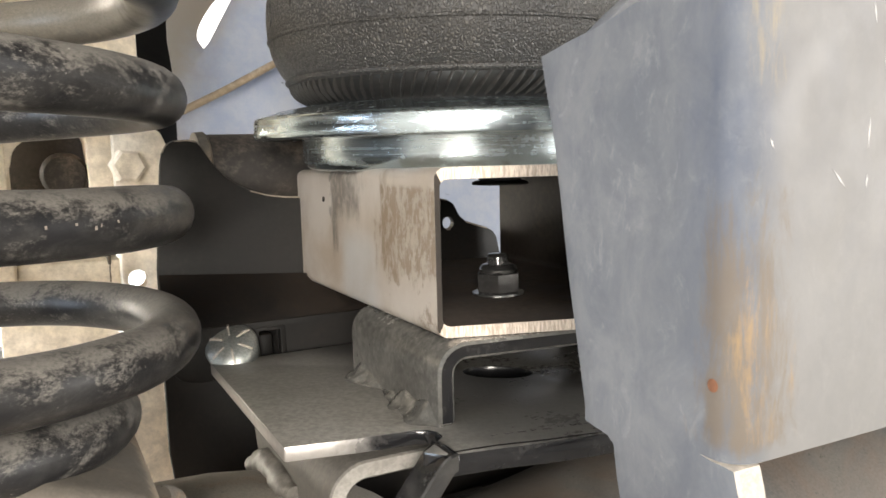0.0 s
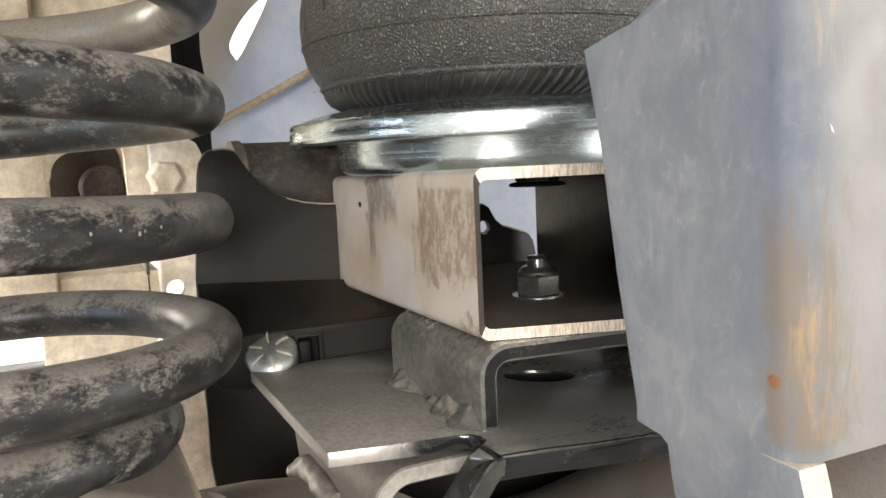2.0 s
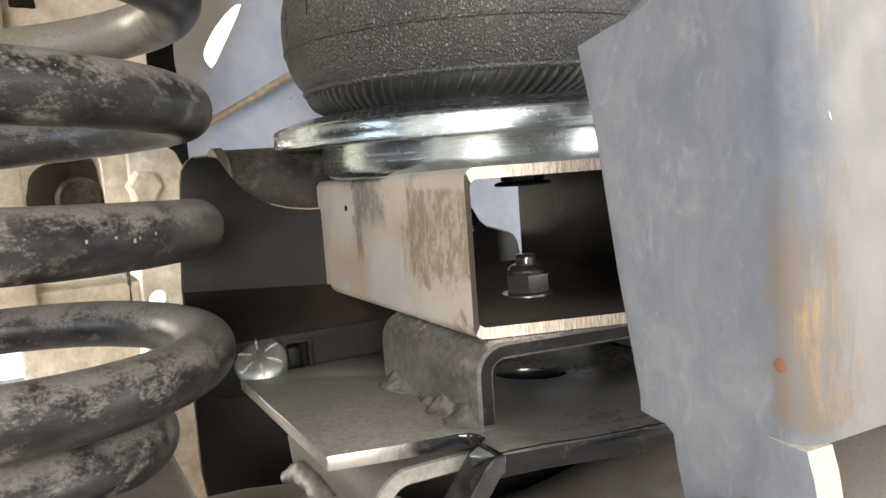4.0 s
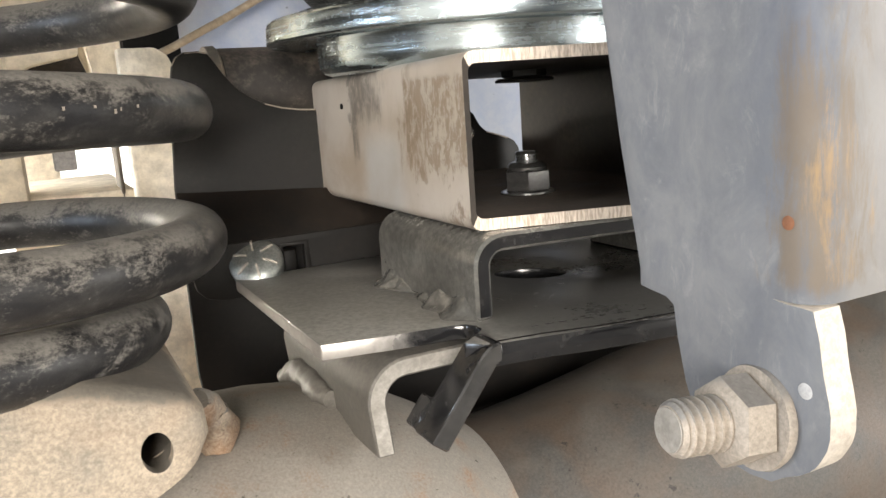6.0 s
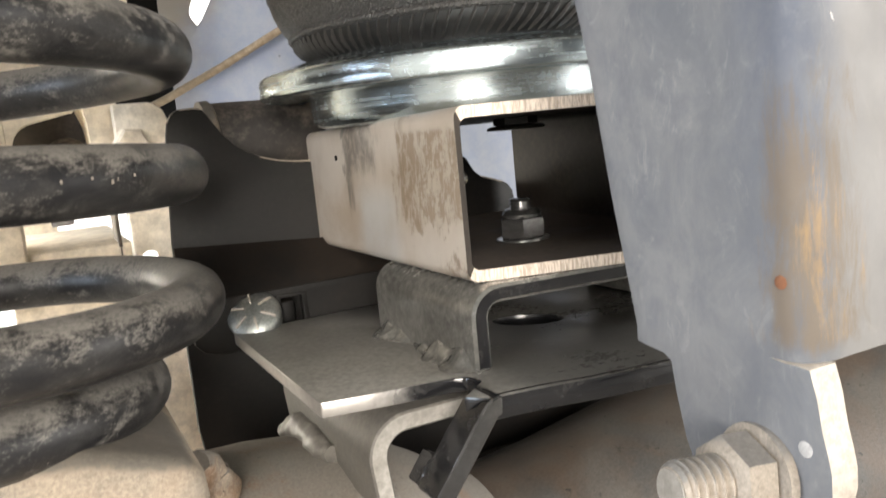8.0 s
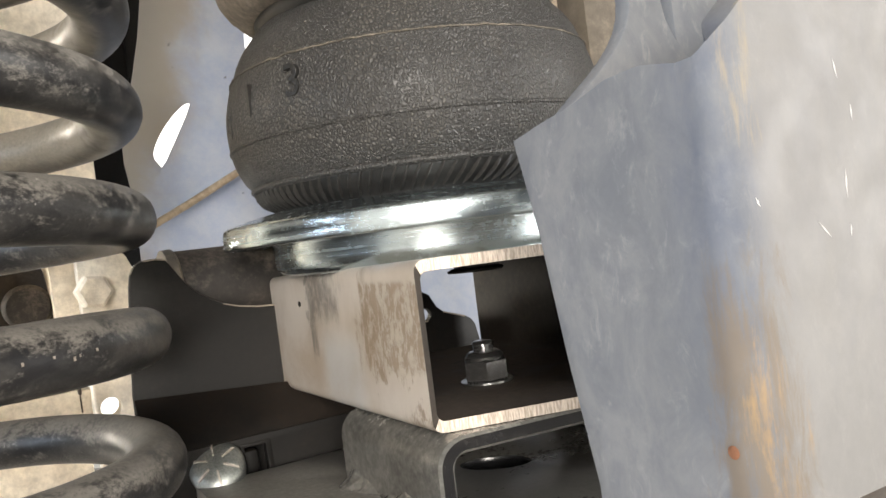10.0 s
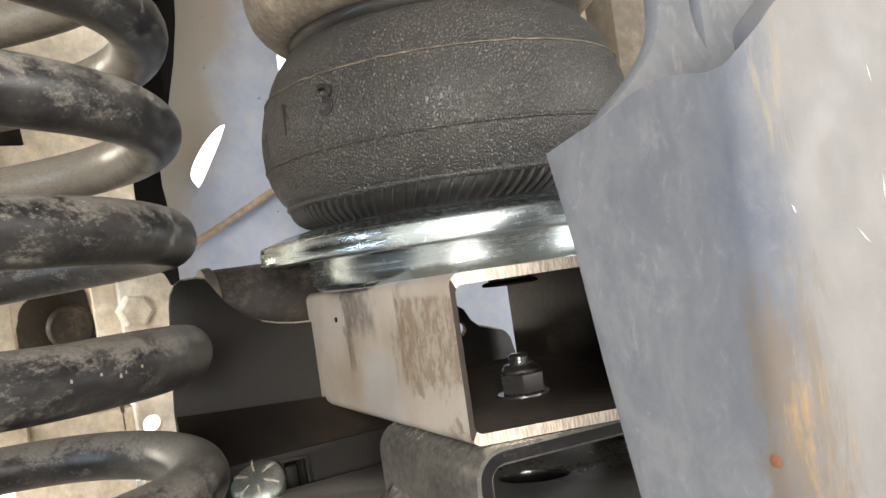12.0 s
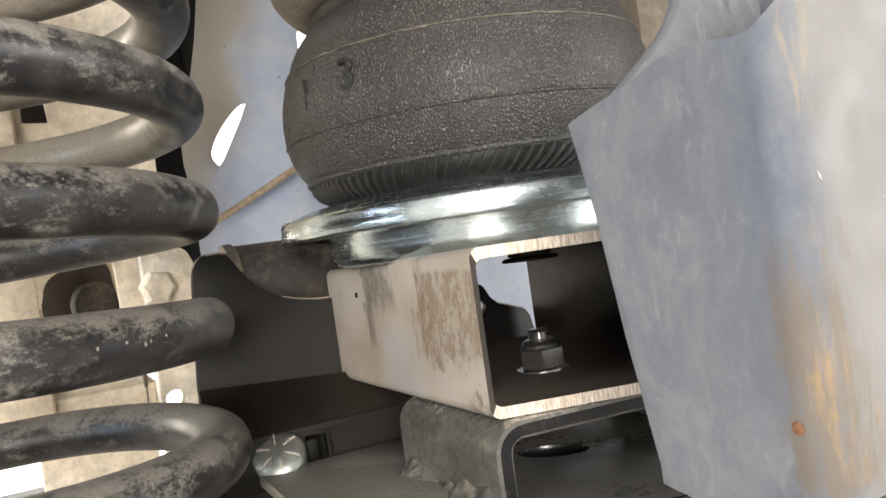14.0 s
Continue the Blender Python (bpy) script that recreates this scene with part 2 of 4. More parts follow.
M["dull_zinc"] = worn("dull_zinc", (0.36, 0.39, 0.38), (0.28, 0.3, 0.29), (0.44, 0.44, 0.41), (0.38, 0.5), (0.45, 0.8), (0, 1), 0.2, 120, None, 0.7, 0.85, 0.2)
M["concrete"] = worn("concrete", (0.2, 0.19, 0.175), (0.17, 0.16, 0.15), (0.25, 0.235, 0.21), (0.7, 0.9), (0.45, 0.7), (0, 1), 0.2, 2)
M["wall"] = worn("plaster", (0.27, 0.265, 0.255), (0.24, 0.235, 0.225), (0.3, 0.29, 0.275), (0.8, 0.9), (0.45, 0.7), (0, 1), 0.1, 2)
M["under"] = worn("underbody", (0.1, 0.085, 0.068), (0.14, 0.12, 0.09), (0.22, 0.18, 0.14), (0.8, 0.9), (0.45, 0.7), (0, 1), 0.2, 8)


def zinc():
    mat, nt, b = material("bright_zinc", (0.62, 0.68, 0.70), 0.13, 1.0)
    n = noise_tex(nt, 70, 5, 0.6, (1, 1, 3))
    nt.links.new(mixed(nt, n, (0.46, 0.55, 0.60), (0.66, 0.74, 0.77)), b.inputs["Base Color"])
    spin = noise_tex(nt, 90, 4, 0.6, (0.25, 0.25, 9))
    nt.links.new(ramp(nt, maths(nt, "ADD", maths(nt, "MULTIPLY", spin, 0.6), maths(nt, "MULTIPLY", noise_tex(nt, 300, 6, 0.7), 0.4)), 0.3, 0.75, 0.17, 0.34), b.inputs["Roughness"])
    relief(nt, b, maths(nt, "ADD", noise_tex(nt, 45, 3), maths(nt, "MULTIPLY", spin, 0.4)), 0.09, 0.0012)
    return mat


def cut_steel():
    mat, nt, b = material("sawn_steel_edge", (0.62, 0.5, 0.4), 0.45, 0.5)
    n = noise_tex(nt, 1700, 4, 0.65, (1, 1, 0.12))
    nt.links.new(mixed(nt, ramp(nt, n, 0.35, 0.65), (0.36, 0.3, 0.245), (0.68, 0.6, 0.52)), b.inputs["Base Color"])
    relief(nt, b, n, 0.4, 0.0004)
    return mat


def rubber():
    """Moulded rubber with a leather-like grain, dark in the cells, with dust caught on the ridges."""
    mat, nt, b = material("grained_rubber", (0.04, 0.038, 0.036), 0.5)
    v = nt.nodes.new("ShaderNodeTexVoronoi")
    v.feature = "DISTANCE_TO_EDGE"
    v.inputs["Scale"].default_value = 880
    warp = nt.nodes.new("ShaderNodeTexNoise")
    warp.inputs["Scale"].default_value = 420
    nt.links.new(coords(nt), warp.inputs["Vector"])
    add = nt.nodes.new("ShaderNodeMix")
    add.data_type, add.blend_type = "RGBA", "LINEAR_LIGHT"
    add.inputs[0].default_value = 0.0005
    nt.links.new(coords(nt, (1, 1, 0.7)), add.inputs[6])
    nt.links.new(warp.outputs["Color"], add.inputs[7])
    nt.links.new(add.outputs[2], v.inputs["Vector"])
    cell = ramp(nt, v.outputs["Distance"], 0.02, 0.36)
    big = ramp(nt, noise_tex(nt, 30, 6, 0.65), 0.36, 0.70)
    top = mixed(nt, big, (0.056, 0.0556, 0.0556), (0.094, 0.088, 0.078))
    colour = mixed(nt, cell, (0.026, 0.0255, 0.025), top)
    film = ramp(nt, noise_tex(nt, 55, 9, 0.75), 0.55, 0.78, 0, 0.35)
    colour = mixed(nt, film, colour, (0.13, 0.115, 0.095))
    nt.links.new(colour, b.inputs["Base Color"])
    nt.links.new(ramp(nt, big, 0, 1, 0.42, 0.58), b.inputs["Roughness"])
    relief(nt, b, cell, 0.75, 0.0006)
    return mat


M["zinc"], M["cut"], M["rubber"] = zinc(), cut_steel(), rubber()
# lighter than the band: the highlight along each rib is in the colour
M["rib"] = worn("lit_rib_rubber", (0.022, 0.0215, 0.021), (0.032, 0.030, 0.028), (0.11, 0.1, 0.085), (0.34, 0.5), (0.45, 0.8), (0, 1), 0.3, 90)
M["seam"] = worn("dusty_seam", (0.05, 0.046, 0.04), (0.09, 0.08, 0.066), (0.2, 0.175, 0.14), (0.5, 0.8), (0.45, 0.7), (0, 1), 0.3, 90)
M["numeral"] = worn("raised_rubber", (0.016, 0.0158, 0.0156), (0.022, 0.021, 0.02), (0.08, 0.072, 0.06), (0.34, 0.5), (0.5, 0.8), (0, 1), 0.3, 90)
M["groove"] = worn("moulded_rubber", (0.012, 0.0118, 0.0115), (0.018, 0.017, 0.016), (0.085, 0.076, 0.064), (0.36, 0.58), (0.52, 0.85), (0, 1), 0.3, 60)
M["plated"] = worn("plated_nut", (0.50, 0.50, 0.50), (0.38, 0.38, 0.38), (0.5, 0.49, 0.47), (0.2, 0.3), (0.5, 0.9), (0, 1), 0.2, 60, None, 0.7, 0.95, 0.06)


def daylight():
    mat, nt, b = material("daylight", (1, 1, 1), 1.0)
    b.inputs["Emission Color"].default_value = (1, 0.99, 0.97, 1)
    b.inputs["Emission Strength"].default_value = 1.6
    return mat


M["daylight"] = daylight()
M["pipe"] = worn("dusty_tan_pipe", (0.36, 0.28, 0.19), (0.30, 0.235, 0.16), (0.42, 0.35, 0.26), (0.6, 0.85), (0.45, 0.7), (0, 1), 0.3, 30)
M["hat_dusty"] = worn("dusty_grey_angle", (0.11, 0.103, 0.092), (0.085, 0.08, 0.072), (0.17, 0.158, 0.138), (0.5, 0.8), (0.44, 0.75), (0, 1), 0.4, 30, (0.04, 0.035, 0.03), 0.66, 0.1, fine=16)
M["angle_end"] = worn("flame_cut_grey", (0.26, 0.247, 0.225), (0.225, 0.21, 0.19), (0.3, 0.285, 0.26), (0.6, 0.8), (0.45, 0.7), (0, 1), 0.2, 40, (0.14, 0.12, 0.1), 0.7, 0.1, 0.15)
M["sheared"] = sheared_edge()
# greyer metallic copy of the black: the edge's reflection is in the colour
M["edge_gleam"] = worn("black_edge_gleam", (0.10, 0.10, 0.102), (0.14, 0.138, 0.134), (0.2, 0.195, 0.185), (0.12, 0.22), (0.6, 0.9), (0, 1), 0.2, 40, None, 0.7, 0.85, 0.05)
M["oil"] = material("oil_film", (0.008, 0.007, 0.006), 0.35)[0]
M["rubber_dusty"] = worn("dusty_rubber_lobe", (0.2, 0.17, 0.14), (0.16, 0.135, 0.11), (0.36, 0.31, 0.25), (0.6, 0.85), (0.4, 0.7), (-1, 0.5), 0.2, 30, (0.07, 0.06, 0.05), 0.68)
M["rust"] = worn("orange_rust", (0.2, 0.085, 0.04), (0.15, 0.06, 0.03), (0.25, 0.14, 0.08), (0.8, 0.9))
M["tab_rim"] = worn("dusty_cut_rim", (0.42, 0.385, 0.34), (0.36, 0.32, 0.27), (0.5, 0.46, 0.41), (0.6, 0.85), (0.45, 0.7), (0, 1), 0.2, 50, (0.25, 0.19, 0.13), 0.68)
M["pale"] = worn("pale_paint", (0.4, 0.4, 0.41), (0.36, 0.36, 0.36), (0.46, 0.44, 0.42), (0.6, 0.8))


def bracket_coat():
    """Mottled grey coat with a bluish band beside the fold, and tan and orange run-down rust stains along it."""
    mat, nt, b = material("stained_grey_coat", (0.3, 0.32, 0.36), 0.5, 0.1)
    tc, s = nt.nodes.new("ShaderNodeTexCoord"), nt.nodes.new("ShaderNodeSeparateXYZ")
    nt.links.new(tc.outputs["Object"], s.inputs[0])
    x, y, z = s.outputs["X"], s.outputs["Y"], s.outputs["Z"]
    base = mixed(nt, ramp(nt, noise_tex(nt, 75, 10, 0.72, (1, 1, 0.7), 0.5), 0.3, 0.72), (0.112, 0.120, 0.136), (0.168, 0.172, 0.180))
    base = mixed(nt, ramp(nt, noise_tex(nt, 210, 8, 0.75, (1, 1, 0.6), 0.6), 0.52, 0.74, 0, 0.7), base, (0.23, 0.232, 0.236))
    base = mixed(nt, ramp(nt, noise_tex(nt, 26, 6, 0.6, (1, 1, 0.6), 0.5), 0.5, 0.72, 0.0, 0.5), base, (0.13, 0.138, 0.15))
    wob = maths(nt, "MULTIPLY", maths(nt, "SUBTRACT", noise_tex(nt, 60, 7, 0.65, (1, 1, 0.5), 0.4), 0.5), 0.016)
    yw = maths(nt, "ADD", y, wob)
    # darker blue band beside the fold, weaker downwards
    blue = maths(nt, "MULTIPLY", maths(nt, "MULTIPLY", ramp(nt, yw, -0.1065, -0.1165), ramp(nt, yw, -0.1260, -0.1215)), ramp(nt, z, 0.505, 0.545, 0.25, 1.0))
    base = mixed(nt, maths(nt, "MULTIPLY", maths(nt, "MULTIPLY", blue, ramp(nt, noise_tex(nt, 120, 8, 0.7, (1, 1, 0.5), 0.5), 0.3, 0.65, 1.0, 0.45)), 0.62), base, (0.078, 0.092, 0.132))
    # turned face warmer and paler: brighter light on it, with dust, in the colour
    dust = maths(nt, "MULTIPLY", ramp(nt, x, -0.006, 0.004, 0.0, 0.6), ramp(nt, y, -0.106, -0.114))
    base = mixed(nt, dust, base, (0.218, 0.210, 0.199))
    low = maths(nt, "MULTIPLY", ramp(nt, z, 0.568, 0.525), ramp(nt, z, 0.503, 0.508))
    band = maths(nt, "MULTIPLY", maths(nt, "MULTIPLY", ramp(nt, yw, -0.110, -0.119), low), ramp(nt, x, 0.010, -0.002))
    streak = noise_tex(nt, 150, 9, 0.75, (1.3, 1.3, 0.3), 0.4)
    base = mixed(nt, maths(nt, "MULTIPLY", ramp(nt, maths(nt, "ADD", streak, maths(nt, "MULTIPLY", band, 0.32)), 0.62, 0.88), 0.8), base, (0.145, 0.115, 0.085))
    run = noise_tex(nt, 170, 8, 0.75, (1.0, 1.0, 0.16), 0.2)
    seam = maths(nt, "MULTIPLY", maths(nt, "MULTIPLY", ramp(nt, y, -0.117, -0.1225), ramp(nt, x, 0.012, 0.002)), low)
    base = mixed(nt, maths(nt, "MULTIPLY", ramp(nt, maths(nt, "ADD", run, maths(nt, "MULTIPLY", seam, 0.3)), 0.76, 0.92), 0.75), base, (0.27, 0.18, 0.09))
    top = maths(nt, "MULTIPLY", maths(nt, "MULTIPLY", ramp(nt, y, -0.1195, -0.1235), ramp(nt, x, 0.006, 0.0)), ramp(nt, z, 0.556, 0.572))
    base = mixed(nt, maths(nt, "MULTIPLY", ramp(nt, maths(nt, "ADD", run, maths(nt, "MULTIPLY", top, 0.26)), 0.72, 0.88), 0.5), base, (0.29, 0.235, 0.145))
    nt.links.new(base, b.inputs["Base Color"])
    nt.links.new(ramp(nt, noise_tex(nt, 90, 5), 0.3, 0.7, 0.6, 0.82), b.inputs["Roughness"])
    b.inputs["Specular IOR Level"].default_value = 0.35
    relief(nt, b, noise_tex(nt, 260, 6, 0.7), 0.12, 0.0004)
    return mat


def gloss_black():
    """Fresh black paint with faint dust and rubbed marks."""
    mat, nt, b = material("gloss_black", (0.008, 0.008, 0.009), 0.12)
    film = ramp(nt, noise_tex(nt, 90, 8, 0.75), 0.5, 0.8, 0, 0.35)
    nt.links.new(mixed(nt, film, (0.007, 0.007, 0.008), (0.07, 0.066, 0.06)), b.inputs["Base Color"])
    nt.links.new(ramp(nt, noise_tex(nt, 140, 6, 0.7), 0.3, 0.7, 0.08, 0.3), b.inputs["Roughness"])
    relief(nt, b, noise_tex(nt, 60, 4), 0.12, 0.0008)
    return mat


def guard_coat():
    """Blue paint; tan towards one edge is dust plus painted shading; dark specks."""
    mat, nt, b = material("guard_paint", (0.36, 0.39, 0.47), 0.55)
    tc, s = nt.nodes.new("ShaderNodeTexCoord"), nt.nodes.new("ShaderNodeSeparateXYZ")
    nt.links.new(tc.outputs["Object"], s.inputs[0])
    cloud = noise_tex(nt, 14, 7, 0.65, (1, 1, 1), 0.4)
    base = mixed(nt, ramp(nt, noise_tex(nt, 40, 7, 0.7), 0.35, 0.7), (0.30, 0.345, 0.455), (0.38, 0.41, 0.47))
    lie = maths(nt, "ADD", s.outputs["X"], maths(nt, "MULTIPLY", maths(nt, "SUBTRACT", 0.5, cloud), 0.09))
    lie = maths(nt, "SUBTRACT", lie, maths(nt, "MULTIPLY", maths(nt, "SUBTRACT", s.outputs["Z"], 0.66), 0.35))
    # shading of the panel's curve goes into this gradient together with dust
    base = mixed(nt, ramp(nt, lie, 0.042, 0.0, 0.0, 0.92), base, (0.30, 0.262, 0.212))
    base = mixed(nt, ramp(nt, noise_tex(nt, 130, 4, 0.6), 0.69, 0.74, 0, 0.7), base, (0.10, 0.095, 0.09))
    nt.links.new(base, b.inputs["Base Color"])
    relief(nt, b, cloud, 0.1, 0.004)
    return mat


M["bracket"], M["gloss"], M["guard"] = bracket_coat(), gloss_black(), guard_coat()


# ---- shapes ----
def mesh_of(bm, name, mats, smooth=40):
    me = bpy.data.meshes.new(name)
    bmesh.ops.recalc_face_normals(bm, faces=bm.faces)
    for f in bm.faces:
        f.smooth = True
    for e in bm.edges:
        if len(e.link_faces) == 2 and e.calc_face_angle(0) > radians(smooth):
            e.smooth = False
    bm.to_mesh(me)
    bm.free()
    for m in mats if isinstance(mats, (list, tuple)) else [mats]:
        me.materials.append(m)
    return me


def part(name, bm, mats, parent=None, label=""):
    ob = new(name, mesh_of(bm, name, mats))
    ob.parent = parent
    return tagged(ob, label)


def thing(name, label, category, kind="", group=""):
    return tagged(new(name), label, category, group, kind)


def chamfer(bm, offset, segments=2, angle=30):
    edges = [e for e in bm.edges if len(e.link_faces) == 2 and e.calc_face_angle(0) > radians(angle)]
    if offset > 0 and edges:
        bmesh.ops.bevel(bm, geom=edges, offset=offset, segments=segments, affect="EDGES", profile=0.5, clamp_overlap=True)


def sheet(outer, origin, u, v, thick, holes=(), edge=0.0006):
    """A flat sheet: an outline with holes in the plane of u and v, thickened along their normal."""
    bm = bmesh.new()
    o, u, v = Vector(origin), Vector(u).normalized(), Vector(v).normalized()
    edges = []
    for loop in (outer, *holes):
        vs = [bm.verts.new(o + u * a + v * b) for a, b in loop]
        edges += [bm.edges.new((vs[i], vs[(i + 1) % len(vs)])) for i in range(len(vs))]
    bmesh.ops.triangle_fill(bm, edges=edges, use_beauty=True, use_dissolve=False)
    out = bmesh.ops.extrude_face_region(bm, geom=bm.faces[:])
    bmesh.ops.translate(bm, vec=u.cross(v) * thick, verts=[g for g in out["geom"] if isinstance(g, bmesh.types.BMVert)])
    bmesh.ops.recalc_face_normals(bm, faces=bm.faces)
    chamfer(bm, edge)
    return bm


def block(a, b, edge=0.001, segments=2):
    bm = bmesh.new()
    lo, hi = Vector(a), Vector(b)
    bmesh.ops.create_cube(bm, size=1)
    for w in bm.verts:
        w.co = Vector([lo[i] + (hi[i] - lo[i]) * (w.co[i] + 0.5) for i in range(3)])
    chamfer(bm, edge, segments)
    return bm


def circle(cx, cy, r, n=24):
    return [(cx + r * math.cos(2 * math.pi * i / n), cy + r * math.sin(2 * math.pi * i / n)) for i in range(n)]


def arc(cx, cy, r, a0, a1, n=8):
    return [(cx + r * math.cos(radians(a0 + (a1 - a0) * i / n)), cy + r * math.sin(radians(a0 + (a1 - a0) * i / n))) for i in range(n + 1)]


def turned(profile, base, axis=(0, 0, 1), n=64, closed=False):
    """A turned body: (radius, height) pairs spun round an axis."""
    bm = bmesh.new()
    q = Vector((0, 0, 1)).rotation_difference(Vector(axis))
    rings = []
    for r, h in profile:
        rings.append([bm.verts.new(Vector(base) + q @ Vector((r * math.cos(2 * math.pi * i / n), r * math.sin(2 * math.pi * i / n), h))) for i in range(n)])
    pairs = list(zip(rings, rings[1:])) + ([(rings[-1], rings[0])] if closed else [])
    for a, b in pairs:
        for i in range(n):
            bm.faces.new((a[i], a[(i + 1) % n], b[(i + 1) % n], b[i]))
    if not closed:
        bm.faces.new(rings[0][::-1])
        bm.faces.new(rings[-1])
    return bm


def carved(bm, cutters):
    """Cuts bodies out of another and gives the result back."""
    ob = new("carving", mesh_of(bm, "carving", []))
    tools = []
    for c in cutters:
        t = new("cutter", mesh_of(c, "cutter", []))
        mod = ob.modifiers.new("cut", "BOOLEAN")
        mod.operation, mod.object, mod.solver = "DIFFERENCE", t, "EXACT"
        tools.append(t)
    bpy.context.view_layer.update()
    me = bpy.data.meshes.new_from_object(ob.evaluated_get(bpy.context.evaluated_depsgraph_get()))
    out = bmesh.new()
    out.from_mesh(me)
    for o in (ob, *tools):
        bpy.data.objects.remove(o)
    bpy.data.meshes.remove(me)
    return out


def swept(points, radius, n=16):
    """A round bar along a line of points."""
    bm = bmesh.new()
    pts = [Vector(p) for p in points]
    rings = []
    for i, p in enumerate(pts):
        d = (pts[min(i + 1, len(pts) - 1)] - pts[max(i - 1, 0)]).normalized()
        side = d.cross(Vector((0, 0, 1)) if abs(d.z) < 0.9 else Vector((1, 0, 0))).normalized()
        up = side.cross(d)
        r = radius(i / (len(pts) - 1)) if callable(radius) else radius
        rings.append([bm.verts.new(p + (side * math.cos(2 * math.pi * k / n) + up * math.sin(2 * math.pi * k / n)) * r) for k in range(n)])
    for a, b in zip(rings, rings[1:]):
        for k in range(n):
            bm.faces.new((a[k], a[(k + 1) % n], b[(k + 1) % n], b[k]))
    bm.faces.new(rings[0][::-1])
    bm.faces.new(rings[-1])
    return bm


def profile_bar(section, y0, y1, skew=0.0, edge=0.0004):
    """A section in x and z drawn out along y; skew turns the near end."""
    bm = bmesh.new()
    a = [bm.verts.new((x, y0 + skew * x, z)) for x, z in section]
    b = [bm.verts.new((x, y1, z)) for x, z in section]
    n = len(section)
    for i in range(n):
        bm.faces.new((a[i], a[(i + 1) % n], b[(i + 1) % n], b[i]))
    bm.faces.new(a[::-1])
    bm.faces.new(b)
    bmesh.ops.recalc_face_normals(bm, faces=bm.faces)
    chamfer(bm, edge, 1, 50)
    return bm


def hexagon(base, axis, flats, height, bore=0.0):
    bm = turned([(flats / 2 * 0.98, 0), (flats / 1.732, height * 0.08), (flats / 1.732, height * 0.86), (flats / 2 * 0.95, height)], base, axis, 6)
    return bm


def lumps(points, size, seed=1):
    """A bead of weld: one uneven rippled roll along a line."""
    rnd = random.Random(seed)
    pts = [Vector(p) for p in points]
    if len(pts) == 1:
        pts = [pts[0] + Vector((0, 0, -size)), pts[0], pts[0] + Vector((0, 0, size))]
    fine = []
    for a, b in zip(pts, pts[1:]):
        fine += [a.lerp(b, i / 10) for i in range(10)]
    fine.append(pts[-1])
    n = len(fine) - 1
    sizes = [size * (0.4 + 0.6 * math.sin(math.pi * (0.08 + 0.84 * i / n)) ** 0.5) * (1 + 0.12 * noise.noise(Vector((i * 0.27, seed, 0)))) for i in range(n + 1)]
    bm = swept(fine, lambda f: sizes[round(f * n)], 20)
    for w in bm.verts:
        w.co += Vector([noise.noise(w.co * (0.42 / size) + Vector((k * 7.3, seed, 0))) for k in range(3)]) * size * 0.32
        w.co += Vector([noise.noise(w.co * (1.6 / size) + Vector((k * 3.1, seed, 5))) for k in range(3)]) * size * 0.18
    return bm


def fillet(x, z, y0, y1, size, seed, peaks):
    """A weld run between a flat plate and an upright wall that faces -x: a hollow fillet that swells at its peaks."""
    bm = bmesh.new()
    rows, cols = 48, 14
    grid = []
    for i in range(rows + 1):
        f = i / rows
        y = y0 + (y1 - y0) * f
        swell = 0.28 + sum(a * math.exp(-((y - c) / w) ** 2) for c, w, a in peaks)
        swell *= 1 + 0.22 * noise.noise(Vector((y * 150, seed, 0)))
        swell *= min(1.0, 5 * f + 0.1, 5 * (1 - f) + 0.1)
        line = []
        for k in range(cols + 1):
            a = math.pi / 2 * k / cols
            p = Vector((x - size * swell * (1 - math.sin(a)) * 1.15, y, z + size * swell * (1 - math.cos(a)) * 0.95))
            bulge = 0.5 * size * math.sin(2 * a) ** 0.7 * (0.30 * swell + 0.34 * noise.noise(p * 210 + Vector((seed, 0, 0)))) * min(1.0, 6 * f, 6 * (1 - f)) if 0 < k < cols else 0.0
            p += Vector((-0.7, 0, 0.7)) * bulge
            p += Vector([noise.noise(p * 900 + Vector((9.1 * q, seed, 3))) for q in range(3)]) * size * 0.02
            line.append(bm.verts.new(p))
        line.append(bm.verts.new((x + 0.001, y, line[-1].co.z)))
        line.append(bm.verts.new((x + 0.001, y, z - 0.0006)))
        line.append(bm.verts.new((line[0].co.x, y, z - 0.0006)))
        grid.append(line)
    n = len(grid[0])
    for a, b in zip(grid, grid[1:]):
        for k in range(n):
            bm.faces.new((a[k], a[(k + 1) % n], b[(k + 1) % n], b[k]))
    bm.faces.new(grid[0][::-1])
    bm.faces.new(grid[-1])
    return bm


